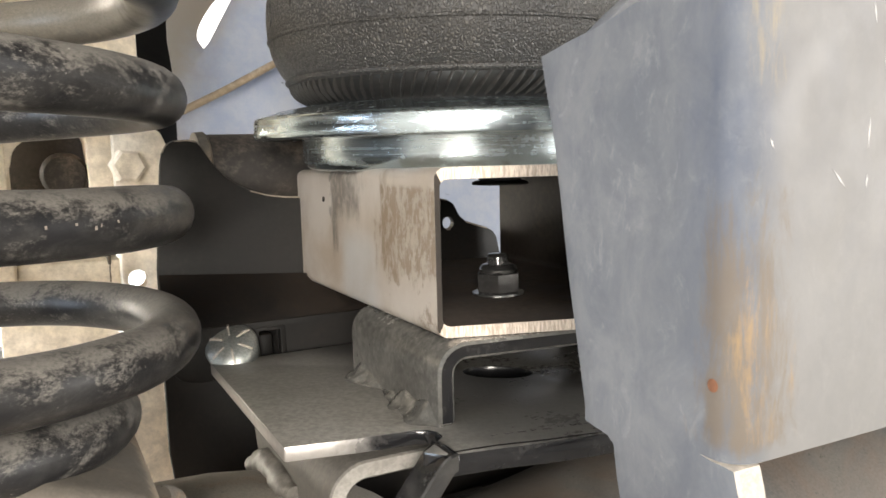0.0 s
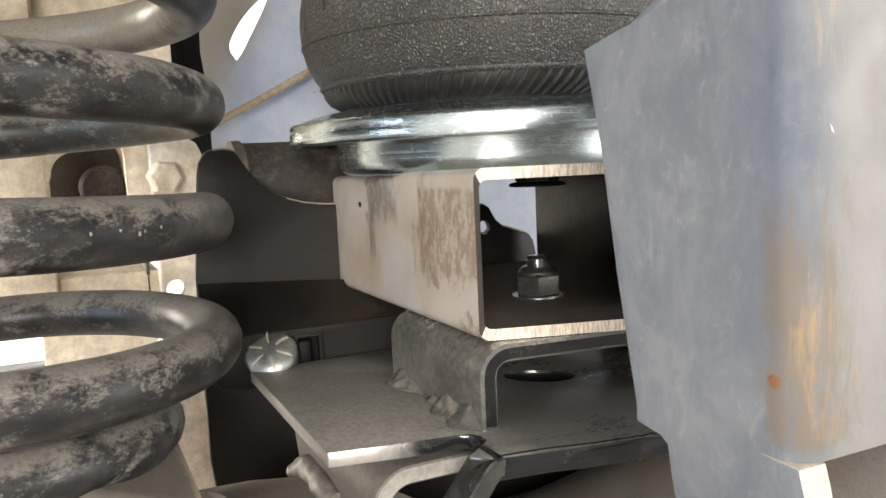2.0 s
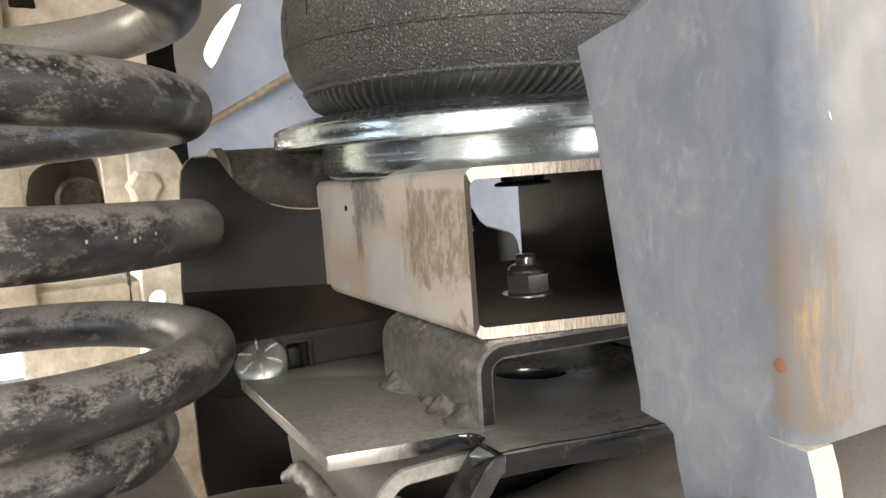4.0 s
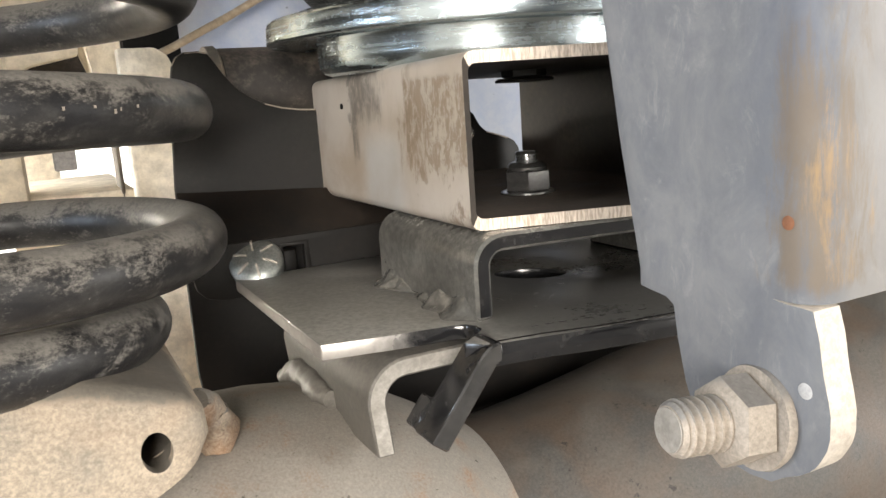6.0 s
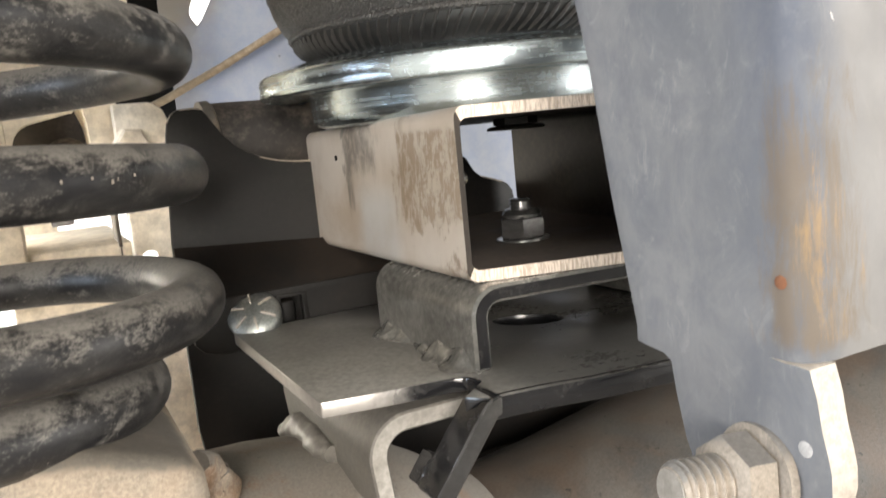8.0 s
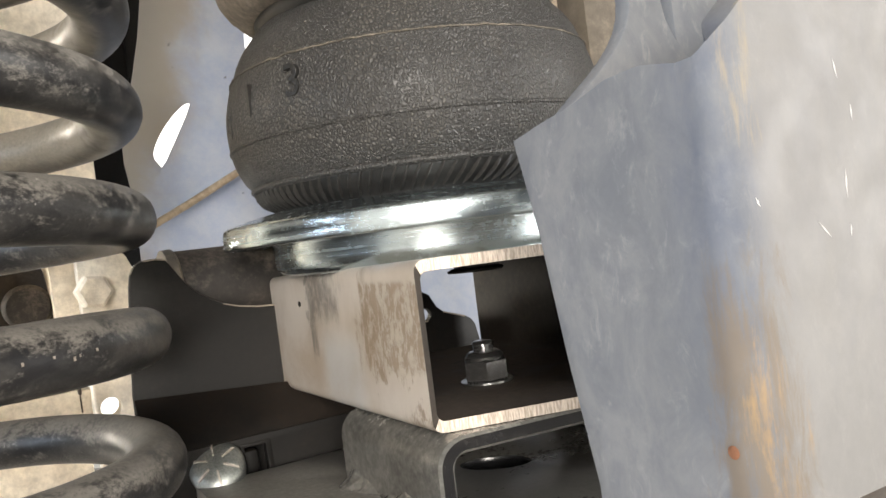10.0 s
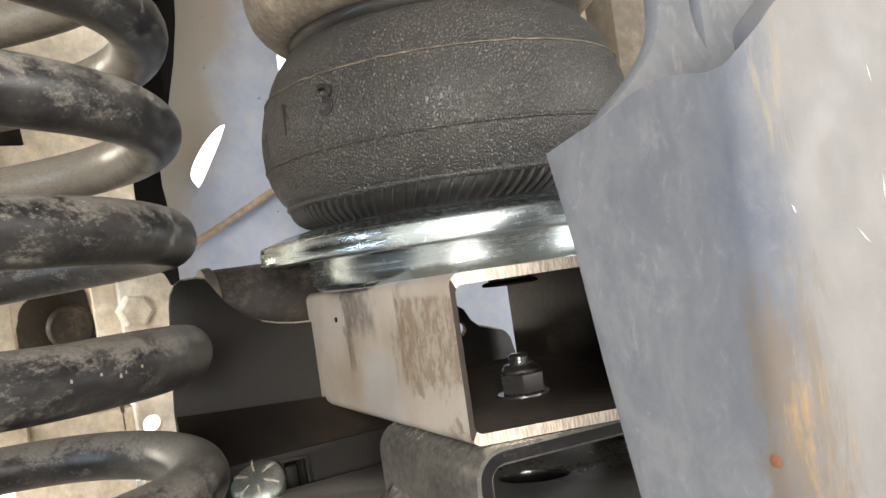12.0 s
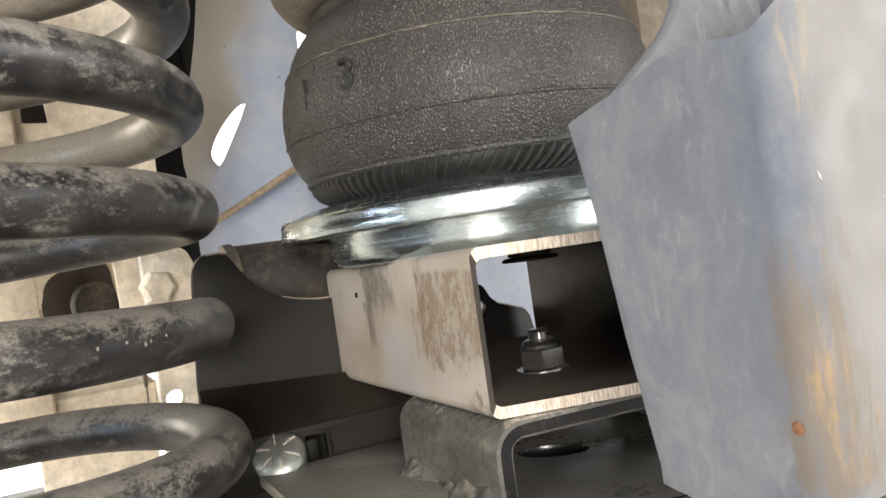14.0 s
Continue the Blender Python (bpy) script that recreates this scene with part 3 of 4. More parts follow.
# ---- the closed place round the vehicle ----
def setting():
    tagged(part("floor", block((-3.2, -3.2, -0.3), (3.2, 3.2, -0.2), 0.0), M["concrete"]), "bare grey concrete workshop floor", "floor", kind="structure")
    tagged(part("ceiling", block((-3.2, -3.2, 2.6), (3.2, 3.2, 2.7), 0.0), M["wall"]), "plain pale workshop ceiling", "ceiling", kind="structure")
    span = [(-3.2, -0.2), (3.2, -0.2), (3.2, 2.6), (-3.2, 2.6)]

    def opening(mid, z, width, height):
        return [(mid - width / 2, z - height / 2), (mid + width / 2, z - height / 2), (mid + width / 2, z + height / 2), (mid - width / 2, z + height / 2)]

    walls = (("wall_south", (0, -3.2, 0), (1, 0, 0), 0.1, [opening(-1.56, 1.15, 1.6, 1.35)]),
             ("wall_north", (0, 3.2, 0), (1, 0, 0), -0.1, [opening(-1.85, 1.05, 1.6, 1.2), opening(0.75, 1.02, 2.9, 2.38)]),
             ("wall_east", (3.2, 0, 0), (0, 1, 0), 0.1, [opening(-2.27, 1.05, 1.6, 1.5)]),
             ("wall_west", (-3.2, 0, 0), (0, 1, 0), -0.1, [opening(-0.35, 1.05, 1.2, 1.1)]))
    for name, origin, u, thick, holes in walls:
        tagged(part(name, sheet(span, origin, u, (0, 0, 1), thick, holes, 0.0), M["wall"]), "plain pale plastered workshop wall with a window opening", "wall", kind="structure")
    # unseen slab, added overhead to hold back light from above
    tagged(part("underbody", block((-0.75, -0.12, 0.86), (1.6, 0.62, 0.9), 0.005), M["under"]), "unseen dusty brown underside of the vehicle body", "vehicle floor", kind="structure")


setting()


# ---- box tube and what it stands on ----
def rounded(x0, z0, x1, z1, r, n=5):
    return arc(x1 - r, z1 - r, r, 0, 90, n) + arc(x0 + r, z1 - r, r, 90, 180, n) + arc(x0 + r, z0 + r, r, 180, 270, n) + arc(x1 - r, z0 + r, r, 270, 360, n)


BOX_SKEW = -0.30


def box_tube():
    """A length of rectangular hollow section with its near end sawn a little askew."""
    ob = thing("box_tube", "bare steel rectangular tube with brown stains and sawn ends", "steel tube")
    bm = bmesh.new()
    outer, inner = rounded(0, 0.5, 0.104, 0.55, 0.0034), rounded(0.0016, 0.5034, 0.1008, 0.5466, 0.0024)
    n = len(outer)
    rows = [[bm.verts.new((x, (BOX_SKEW * x if near else 0.1375 - 0.10 * x), z + (0.0026 * (z - 0.5) / 0.05 if near else 0))) for x, z in loop] for loop, near in ((outer, 1), (outer, 0), (inner, 0), (inner, 1))]
    for k in range(4):
        a, b = rows[k], rows[(k + 1) % 4]
        for i in range(n):
            f = bm.faces.new((a[i], a[(i + 1) % n], b[(i + 1) % n], b[i]))
            # inside walls and upright sawn faces take the scale with shade in it
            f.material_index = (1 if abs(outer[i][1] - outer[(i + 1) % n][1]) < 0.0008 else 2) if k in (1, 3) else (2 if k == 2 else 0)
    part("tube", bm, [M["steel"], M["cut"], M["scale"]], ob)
    for cx, cy, r in ((0.060, 0.018, 0.0075), (0.070, 0.021, 0.0055), (0.050, 0.0155, 0.0045), (0.046, 0.046, 0.0125), (0.083, 0.010, 0.0060), (0.028, 0.012, 0.0030)):
        ring = [(cx + r * 1.5 * math.cos(a) * (1 + 0.45 * noise.noise(Vector((math.cos(a) * 1.6, math.sin(a) * 1.6, cx * 900)))),
                 cy + r * 0.6 * math.sin(a) * (1 + 0.45 * noise.noise(Vector((math.cos(a) * 1.6, math.sin(a) * 1.6, cx * 500))))) for a in [2 * math.pi * i / 40 for i in range(40)]]
        part("oil_stain", sheet(ring, (0, 0, 0.50335), (1, 0, 0), (0, 1, 0), 0.00012, (), 0.0), M["oil"], ob, "dark oily stain")
    part("drill_mark", turned([(0.0011, 0), (0.0011, 0.0004)], (-0.0002, 0.1012, 0.5386), (-1, 0, 0), 12), M["dark"], ob, "small dark punch mark")
    return ob


box_tube()


def flange_nut():
    ob = thing("flange_nut", "shiny plated flange lock nut on a threaded stud", "nut")
    base = Vector((0.0455, 0.0388, 0.5034))
    part("washer", turned([(0.0098, 0), (0.0100, 0.0004), (0.0098, 0.0010), (0.006, 0.0013)], base, n=40), M["plated"], ob)
    part("hex", hexagon(base + Vector((0, 0, 0.001)), (0, 0, 1), 0.0150, 0.0084), M["plated"], ob)
    part("collar", turned([(0.0072, 0), (0.0073, 0.0012), (0.0062, 0.0026), (0.005, 0.003)], base + Vector((0, 0, 0.0086)), n=32), M["plated"], ob)
    stud = []
    for i in range(5):
        stud += [(0.0036, 0.0011 * i), (0.0042, 0.0011 * i + 0.00055)]
    part("stud", turned(stud[:6] + [(0.0036, 0.0036), (0.003, 0.0038)], base + Vector((0, 0, 0.0116)), n=28), M["plated"], ob, "threaded stud end")
    return ob


flange_nut()


def roof_bolt():
    ob = thing("bolt_head", "dark flanged bolt head under the tube roof", "bolt")
    part("hex", hexagon((0.0600, 0.0602, 0.5480), (0, 0, -1), 0.0150, 0.0030), M["dark"], ob)
    part("flange", turned([(0.0060, 0), (0.0100, -0.0003), (0.0114, -0.0010), (0.0112, -0.0018), (0.006, -0.0020)], (0.0600, 0.0602, 0.5452), n=36), M["rusty_dark"], ob, "rust-tinted round flange")


roof_bolt()


def end_marked(bm):
    """Gives the near end of a drawn-out section its second material."""
    bm.normal_update()
    for f in bm.faces:
        f.material_index = 1 if f.normal.y < -0.75 else 0
    return bm


def hat_bracket():
    """A folded strap between the plate and the tube, welded along its foot."""
    ob = thing("hat_bracket", "black folded steel bracket with weld beads along its foot", "bracket")
    t, zt, r = 0.0052, 0.4998, 0.0095
    xl, xr = -0.0036, 0.098
    outer = [(xl, 0.4745)] + arc(xl + r, zt - r, r, 180, 90, 7) + arc(xr - r, zt - r, r, 90, 0, 7) + [(xr, 0.4745)]
    inner = [(xr - t, 0.4745)] + arc(xr - r, zt - r, r - t, 0, 90, 6) + arc(xl + r, zt - r, r - t, 90, 180, 6) + [(xl + t, 0.4745)]
    part("strap", end_marked(profile_bar(outer + inner, -0.0075, 0.066, -0.12, 0.0009)), [M["hat"], M["gloss"]], ob)
    part("weld_bead", fillet(xl, 0.4745, 0.036, 0.066, 0.0066, 3, ((0.0545, 0.0085, 0.62),)), M["weld"], ob, "smooth lumpy weld bead")
    part("weld_bead", fillet(xl, 0.4745, -0.0075, 0.0375, 0.0068, 8, ((0.0170, 0.0075, 0.50), (0.0015, 0.0070, 0.70))), M["weld"], ob, "smooth lumpy weld bead")
    return ob


hat_bracket()

PLATE_TOP, PLATE_T = 0.4745, 0.0048


def base_plate():
    """The flat plate under it all, slotted, with a tongue bent down at its near edge."""
    ob = thing("base_plate", "dusty black-painted flat steel plate with a bent-down tongue", "plate")
    outline = [(-0.0495, 0.0017), (-0.0282, -0.0027), (-0.0111, -0.0051), (-0.0078, -0.0068), (-0.0062, -0.0098), (-0.0064, -0.0135), (-0.0095, -0.0165),
               (-0.0168, -0.0220), (-0.0120, -0.0275), (-0.0070, -0.0287), (0.018, -0.0337), (0.044, -0.0378), (0.052, -0.0375), (0.0572, -0.0335), (0.0592, -0.027),
               (0.064, -0.005), (0.108, 0.012), (0.108, 0.108), (-0.0488, 0.108)]
    slot = [(0.0425 + 0.0098 * math.cos(a) + 0.0052 * math.sin(a), 0.0355 - 0.0085 * math.cos(a) + 0.0060 * math.sin(a)) for a in [2 * math.pi * i / 32 for i in range(32)]]
    bm = sheet(outline, (0, 0, PLATE_TOP - PLATE_T), (1, 0, 0), (0, 1, 0), PLATE_T, [slot], 0.0007)
    for f in bm.faces:
        c = f.calc_center_median()
        f.material_index = 1 if c.x < -0.002 and c.y > -0.014 and f.normal.z > -0.8 and f.normal.z < 0.8 else 0
    plate = part("plate", bm, [M["black"], M["sheared"]], ob)
    # the near edge rolls down into a lip, and beside the notch into the tongue
    lip = bmesh.new()
    line = [(-0.0112, -0.0284), (-0.0060, -0.0290), (0.0033, -0.0303), (0.018, -0.0341), (0.032, -0.0366), (0.044, -0.0382), (0.0515, -0.0378), (0.0568, -0.0342), (0.0588, -0.0290)]
    sec = [(0.0022, -0.0010), (0.0020, 0.0002), (0.0008, -0.0003), (0.0, -0.0016), (-0.0002, -0.0056), (0.0004, -0.0064), (0.0046, -0.0064), (0.0048, -0.0050)]
    rows = []
    for i, (x, y) in enumerate(line):
        a, b = line[max(i - 1, 0)], line[min(i + 1, len(line) - 1)]
        w = Vector((b[0] - a[0], b[1] - a[1], 0)).normalized()
        inward = Vector((-w.y, w.x, 0))
        rows.append([lip.verts.new(Vector((x, y, PLATE_TOP + h)) + inward * q) for q, h in sec])
    for a, b in zip(rows, rows[1:]):
        for k in range(len(sec)):
            lip.faces.new((a[k], a[(k + 1) % len(sec)], b[(k + 1) % len(sec)], b[k]))
    lip.faces.new(rows[0][::-1])
    lip.faces.new(rows[-1])
    # dark sheet added to give the black shaded gap between lip and axle
    part("under_plate_shade", block((0.0, 0.096, 0.40), (0.108, 0.100, PLATE_TOP - PLATE_T), 0.0008), M["dark"], ob, "added dark upright sheet for the shade under the plate")
    part("lip", lip, M["gloss"], ob, "glossy black rolled-down lip")
    d = Vector((-0.62, 0, -0.785)).normalized()
    up = Vector((-d.z, 0, d.x))
    bend, t, r = Vector((-0.0092, 0, PLATE_TOP + 0.0003)), 0.0056, 0.0076
    turn = math.acos(-d.x)
    top = [Vector((-0.0086, 0, PLATE_TOP + 0.0003))]
    low = [top[0] + Vector((0, 0, -t))]
    for i in range(9):
        a = turn * i / 8
        n = Vector((-math.sin(a), 0, math.cos(a)))
        top.append(bend + Vector((0, 0, -r)) + n * r)
        low.append(bend + Vector((0, 0, -r)) + n * (r - t))
    n = Vector((-math.sin(turn), 0, math.cos(turn)))
    top.append(top[-1] + d * 0.0262)
    low.append(low[-1] + d * 0.0262)
    tongue = profile_bar([(p.x, p.z) for p in top + low[::-1]], -0.0292, -0.0172, 0.0, 0.0013)
    tongue.normal_update()
    for f in tongue.faces:
        # front edge takes the tone that holds its reflection
        f.material_index = 1 if f.normal.y < -0.3 else 0
    part("tongue", tongue, [M["gloss"], M["edge_gleam"]], ob, "glossy black tongue bent downward")
    lug = [top[-1] - d * 0.0100 - n * 0.0002, top[-1] - d * 0.0004 - n * 0.0002, low[-1] - d * 0.0004 + n * 0.0002, low[-1] - d * 0.0100 + n * 0.0002]
    part("tongue_lug", profile_bar([(p.x, p.z) for p in lug], -0.0176, -0.0105, 0.0, 0.0006), M["gloss"], ob, "glossy black lug at the tongue's end")
    rnd = random.Random(7)
    for i in range(9):
        x, y = 0.006 + 0.0042 * i, -0.0215 - 0.0008 * i
        part("stamped_bar", block((x, y, PLATE_TOP - 0.0003), (x + rnd.uniform(0.0014, 0.0034), y + rnd.uniform(0.0009, 0.0017), PLATE_TOP + 0.00012), 0.0002, 1), M["black"], plate)
    return ob


base_plate()


def angle_bracket():
    ob = thing("angle_bracket", "dusty grey angle section welded onto the axle tube", "bracket")
    t, r, zt, xl = 0.0056, 0.0125, 0.4672, -0.0385
    sec = [(xl + 0.0016, 0.4385)] + arc(xl + r, zt - r, r, 180, 90, 8) + [(0.03, zt), (0.03, zt - t)] + arc(xl + r, zt - r, r - t, 90, 180, 7) + [(xl + t + 0.0016, 0.4385)]
    part("angle", end_marked(profile_bar(sec, -0.003, 0.083, 0.0, 0.0006)), [M["hat_dusty"], M["angle_end"]], ob)
    part("weld_bead", lumps([(-0.0385, 0.030, 0.4460), (-0.0390, 0.046, 0.4478), (-0.0392, 0.062, 0.4468), (-0.0405, 0.076, 0.4420)], 0.0048, 31), M["hat_dusty"], ob, "rough dusty weld bead")
    # thin added spacer, dark for the shade seen through the slot
    part("shade_spacer", block((0.0, 0.012, zt), (0.080, 0.07, 0.4697), 0.0), M["dark"], ob)
    return ob


angle_bracket()


# ---- axle and spring ----
def axle():
    ob = thing("axle_housing", "rusty brown dusty axle tube under the base plate", "axle")
    c = Vector((-0.46, 0.045, 0.370))
    part("tube", turned([(0.075, 0), (0.0775, 0.003), (0.0785, 0.385), (0.0780, 0.402), (0.0757, 0.420), (0.0715, 0.436), (0.0660, 0.449), (0.0600, 0.459), (0.0540, 0.467), (0.0500, 0.473), (0.0476, 0.478), (0.045, 0.480)], c, (1, 0, 0), 96), M["axle"], ob)
    part("housing", turned([(0.044, 0.455), (0.0478, 0.4745), (0.0471, 0.484), (0.0474, 0.4935), (0.0496, 0.5158), (0.0525, 0.5369), (0.0572, 0.5693), (0.0611, 0.6021), (0.068, 0.66), (0.076, 0.74), (0.080, 0.82), (0.05, 0.825)], c, (1, 0, 0), 96), M["housing"], ob, "darker grey-brown housing section")
    return ob


axle()


def spring_seat():
    ob = thing("spring_seat", "dusty tan spring seat with a round drain hole", "spring seat")
    sec = [(-0.32, 0.39), (-0.128, 0.39), (-0.113, 0.4400), (-0.1000, 0.4500), (-0.0865, 0.4560), (-0.0835, 0.4620), (-0.0840, 0.4680), (-0.0885, 0.4735), (-0.110, 0.4815), (-0.16, 0.4885), (-0.32, 0.4885)]
    body = profile_bar(sec, -0.0150, 0.105, 0.0, 0.0)
    top = [e for e in body.edges if len(e.link_faces) == 2 and e.calc_face_angle(0) > radians(50) and all(w.co.z > 0.4545 and w.co.x > -0.31 and w.co.y < 0 for w in e.verts)]
    bmesh.ops.bevel(body, geom=top, offset=0.0075, segments=5, affect="EDGES", profile=0.5, clamp_overlap=True)
    hollow = profile_bar([(-0.31, 0.40), (-0.135, 0.40), (-0.118, 0.4440), (-0.104, 0.4540), (-0.090, 0.4600), (-0.0895, 0.466), (-0.112, 0.4720), (-0.31, 0.4750)], -0.0110, 0.098, 0.0, 0.0)
    drill = turned([(0.0051, 0), (0.0051, 0.02)], (-0.0968, -0.025, 0.4619), (0, 1, 0), 40)
    bmesh.ops.scale(drill, vec=(0.72, 1, 1), space=Matrix.Translation((0.0968, 0.025, -0.4619)), verts=drill.verts)
    part("pan", carved(body, [hollow, drill]), M["seat"], ob)
    part("weld_bead", lumps([(-0.0830, 0.016, 0.4620), (-0.0800, 0.020, 0.4570), (-0.0775, 0.022, 0.4500), (-0.0785, 0.020, 0.4440)], 0.0058, 12), M["axle"], ob, "rough dusty weld bead")
    return ob


spring_seat()

COIL_C, COIL_R, COIL_WIRE = Vector((-0.1460, 0.051, 0)), 0.075, 0.0084
COIL_START = math.atan2(-0.2, 0.98)


def coil_spring():
    """Rises clockwise seen from above; the lowest turn lies on the seat and is drawn in."""
    ob = thing("coil_spring", "black coil spring with worn paint, dust and pale chips", "coil spring")
    turns = [-2.6, -2.2, -2, -1.75, -1.45, -1, 0, 1, 2, 3, 4, 9.6]
    heights = [0.4740, 0.4765, 0.4805, 0.4950, 0.4975, 0.5040, 0.5418, 0.5760, 0.6080, 0.6375, 0.668, 0.854]
    radii = [0.048, 0.050, 0.0545, 0.0700, 0.074, 0.075, 0.075, 0.075, 0.075, 0.075, 0.075, 0.075]
    pts = []
    count = 60 * 12
    for i in range(count + 1):
        k = -2.6 + 12.2 * i / count
        z = sum(np.interp(k + s, turns, heights) for s in (-0.12, -0.06, 0, 0.06, 0.12)) / 5
        r = sum(np.interp(k + s, turns, radii) for s in (-0.12, -0.06, 0, 0.06, 0.12)) / 5
        a = COIL_START - 2 * math.pi * k
        pts.append((COIL_C.x + r * math.cos(a), COIL_C.y + r * math.sin(a), z + 0.053 * r * math.sin(a)))
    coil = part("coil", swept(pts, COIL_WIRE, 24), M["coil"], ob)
    # flecks of a worn paint code on one turn
    rnd = random.Random(3)
    for i in range(5):
        k = 0.10 + rnd.uniform(0, 0.045)
        z = float(np.interp(k, turns, heights))
        a = COIL_START - 2 * math.pi * k
        c = Vector((COIL_C.x + (COIL_R + COIL_WIRE * 0.985) * math.cos(a), COIL_C.y + (COIL_R + COIL_WIRE * 0.985) * math.sin(a), z + 0.053 * COIL_R * math.sin(a) + rnd.uniform(-0.0006, 0.0008)))
        mark = block((-0.0002, -rnd.uniform(0.0001, 0.0004), -rnd.uniform(0.0002, 0.0008)), (0.00012, rnd.uniform(0.0001, 0.0003), rnd.uniform(0.0001, 0.0006)), 0.0)
        bmesh.ops.transform(mark, matrix=Matrix.Translation(c) @ Matrix.Rotation(a, 4, "Z"), verts=mark.verts)
        part("paint_mark", mark, M["fitting"], coil, "worn pale paint bar")
    return ob


coil_spring()

# ---- air spring ----
BAG = Vector((0.056, 0.087, 0))


def air_spring():
    ob = thing("air_spring", "grained black rubber air bag on bright zinc end plate", "air bag")
    part("end_plate", turned([(0.050, 0.5502), (0.0605, 0.5504), (0.0632, 0.5514), (0.0648, 0.5535), (0.0654, 0.5565), (0.0655, 0.5618), (0.0662, 0.5636), (0.0680, 0.5642),
                              (0.0798, 0.5638), (0.0818, 0.5628), (0.0840, 0.5630), (0.0848, 0.5635), (0.0850, 0.5642), (0.0846, 0.5700), (0.0842, 0.5710), (0.0832, 0.5716), (0.0812, 0.5719), (0.0800, 0.5723),
                              (0.0760, 0.5736), (0.0720, 0.5746), (0.066, 0.5756), (0.05, 0.5758)], BAG, n=128),
         M["zinc"], ob, "bright zinc-plated rolled end plate")
    lobe = [(0.0640, 0.5838), (0.0694, 0.5842), (0.0707, 0.5845), (0.0714, 0.5853), (0.0714, 0.5861), (0.0708, 0.5867), (0.0729, 0.5890), (0.0745, 0.5920), (0.0758, 0.5950), (0.0768, 0.5985), (0.0772, 0.6008), (0.0778, 0.6012), (0.0779, 0.6018), (0.0775, 0.6023),
            (0.0778, 0.6060), (0.0779, 0.6110), (0.0775, 0.6160), (0.0767, 0.6200), (0.0755, 0.6245), (0.0744, 0.6278), (0.0744, 0.6286), (0.0741, 0.6293), (0.0735, 0.6296), (0.0712, 0.6355), (0.0690, 0.6395), (0.0665, 0.6428), (0.0640, 0.6458), (0.0618, 0.6482), (0.058, 0.6495)]
    lobe_part = part("lower_lobe", turned(lobe, BAG, n=160), M["rubber"], ob)
    band = part("bead_band", turned([(0.055, 0.5752), (0.0610, 0.5758), (0.0618, 0.5768), (0.0640, 0.5786), (0.0664, 0.5803), (0.0686, 0.5828), (0.0697, 0.5845), (0.064, 0.5850)], BAG, n=160), M["groove"], ob, "dark ribbed bead band")
    part("girdle", turned([(0.056, 0.6478), (0.0604, 0.6484), (0.0616, 0.6500), (0.0618, 0.6530), (0.0606, 0.6560), (0.0580, 0.6580), (0.056, 0.6585)], BAG, n=96), M["groove"], ob, "smooth rubber girdle hoop")
    part("upper_lobe", turned([(0.056, 0.6540), (0.0600, 0.6530), (0.0640, 0.6538), (0.0685, 0.6562), (0.0725, 0.6600), (0.0752, 0.6640), (0.0768, 0.6700), (0.0778, 0.680), (0.0775, 0.695), (0.0755, 0.71), (0.070, 0.722), (0.062, 0.73), (0.05, 0.735)], BAG, n=128), M["rubber_dusty"], ob, "dusty tan upper rubber lobe")
    part("top_plate", turned([(0.05, 0.733), (0.070, 0.734), (0.071, 0.740), (0.05, 0.742)], BAG, n=64), M["dark"], ob)
    part("top_mount", turned([(0.03, 0.741), (0.03, 0.86)], BAG, n=32), M["dark"], ob)
    # moulded ribs round the lower bead: slender raked ridges
    bm = bmesh.new()
    prof = [(0.0614, 0.5766), (0.0640, 0.5785), (0.0664, 0.5802), (0.0686, 0.5827), (0.0699, 0.5846)]
    rows = []
    for i, (r, z) in enumerate(prof):
        rake, lift = (z - 0.5806) * 0.55, (0.0002, 0.0010, 0.0012, 0.0010, 0.0002)[i]
        rows.append([bm.verts.new((r - 0.0004, rake - 0.0009, z)), bm.verts.new((r + lift, rake - 0.0001, z - lift * 0.7)), bm.verts.new((r + lift, rake + 0.0002, z - lift * 0.7)), bm.verts.new((r - 0.0004, rake + 0.0006, z))])
    for a, b in zip(rows, rows[1:]):
        for k in range(3):
            bm.faces.new((a[k], a[k + 1], b[k + 1], b[k]))
    rib = mesh_of(bm, "rib", M["rib"])
    count = 104
    for i in range(count):
        o = new("rib", rib)
        o.parent = band
        o.matrix_basis = Matrix.Translation(BAG) @ Matrix.Rotation(2 * math.pi * i / count, 4, "Z")
    # parting line nibs on the two moulded seams and a ragged flash on the upper one
    flash = bmesh.new()
    count = 420
    ring = []
    for i in range(count):
        a = 2 * math.pi * i / count
        w = 0.00035 + 0.0006 * max(0.0, noise.noise(Vector((i * 0.35, 0, 2)))) + 0.0003 * noise.noise(Vector((i * 1.3, 4, 2)))
        dz = 0.0004 * noise.noise(Vector((i * 0.23, 7, 2)))
        ring.append([flash.verts.new((BAG.x + r * math.cos(a), BAG.y + r * math.sin(a), z + dz)) for r, z in ((0.0738, 0.6279), (0.0744 + w, 0.6283), (0.0742 + w, 0.6288), (0.0735, 0.6294))])
    for a, b in zip(ring, ring[1:] + ring[:1]):
        for k in range(3):
            flash.faces.new((a[k], a[k + 1], b[k + 1], b[k]))
    part("seam_flash", flash, M["seam"], lobe_part, "ragged dusty moulding seam")
    for text, ang, z, size in (("3", 209.5, 0.6135, 0.0118), ("I", 191.5, 0.6110, 0.0122), ("3", 176.0, 0.6065, 0.0095)):
        cu = bpy.data.curves.new("numeral", "FONT")
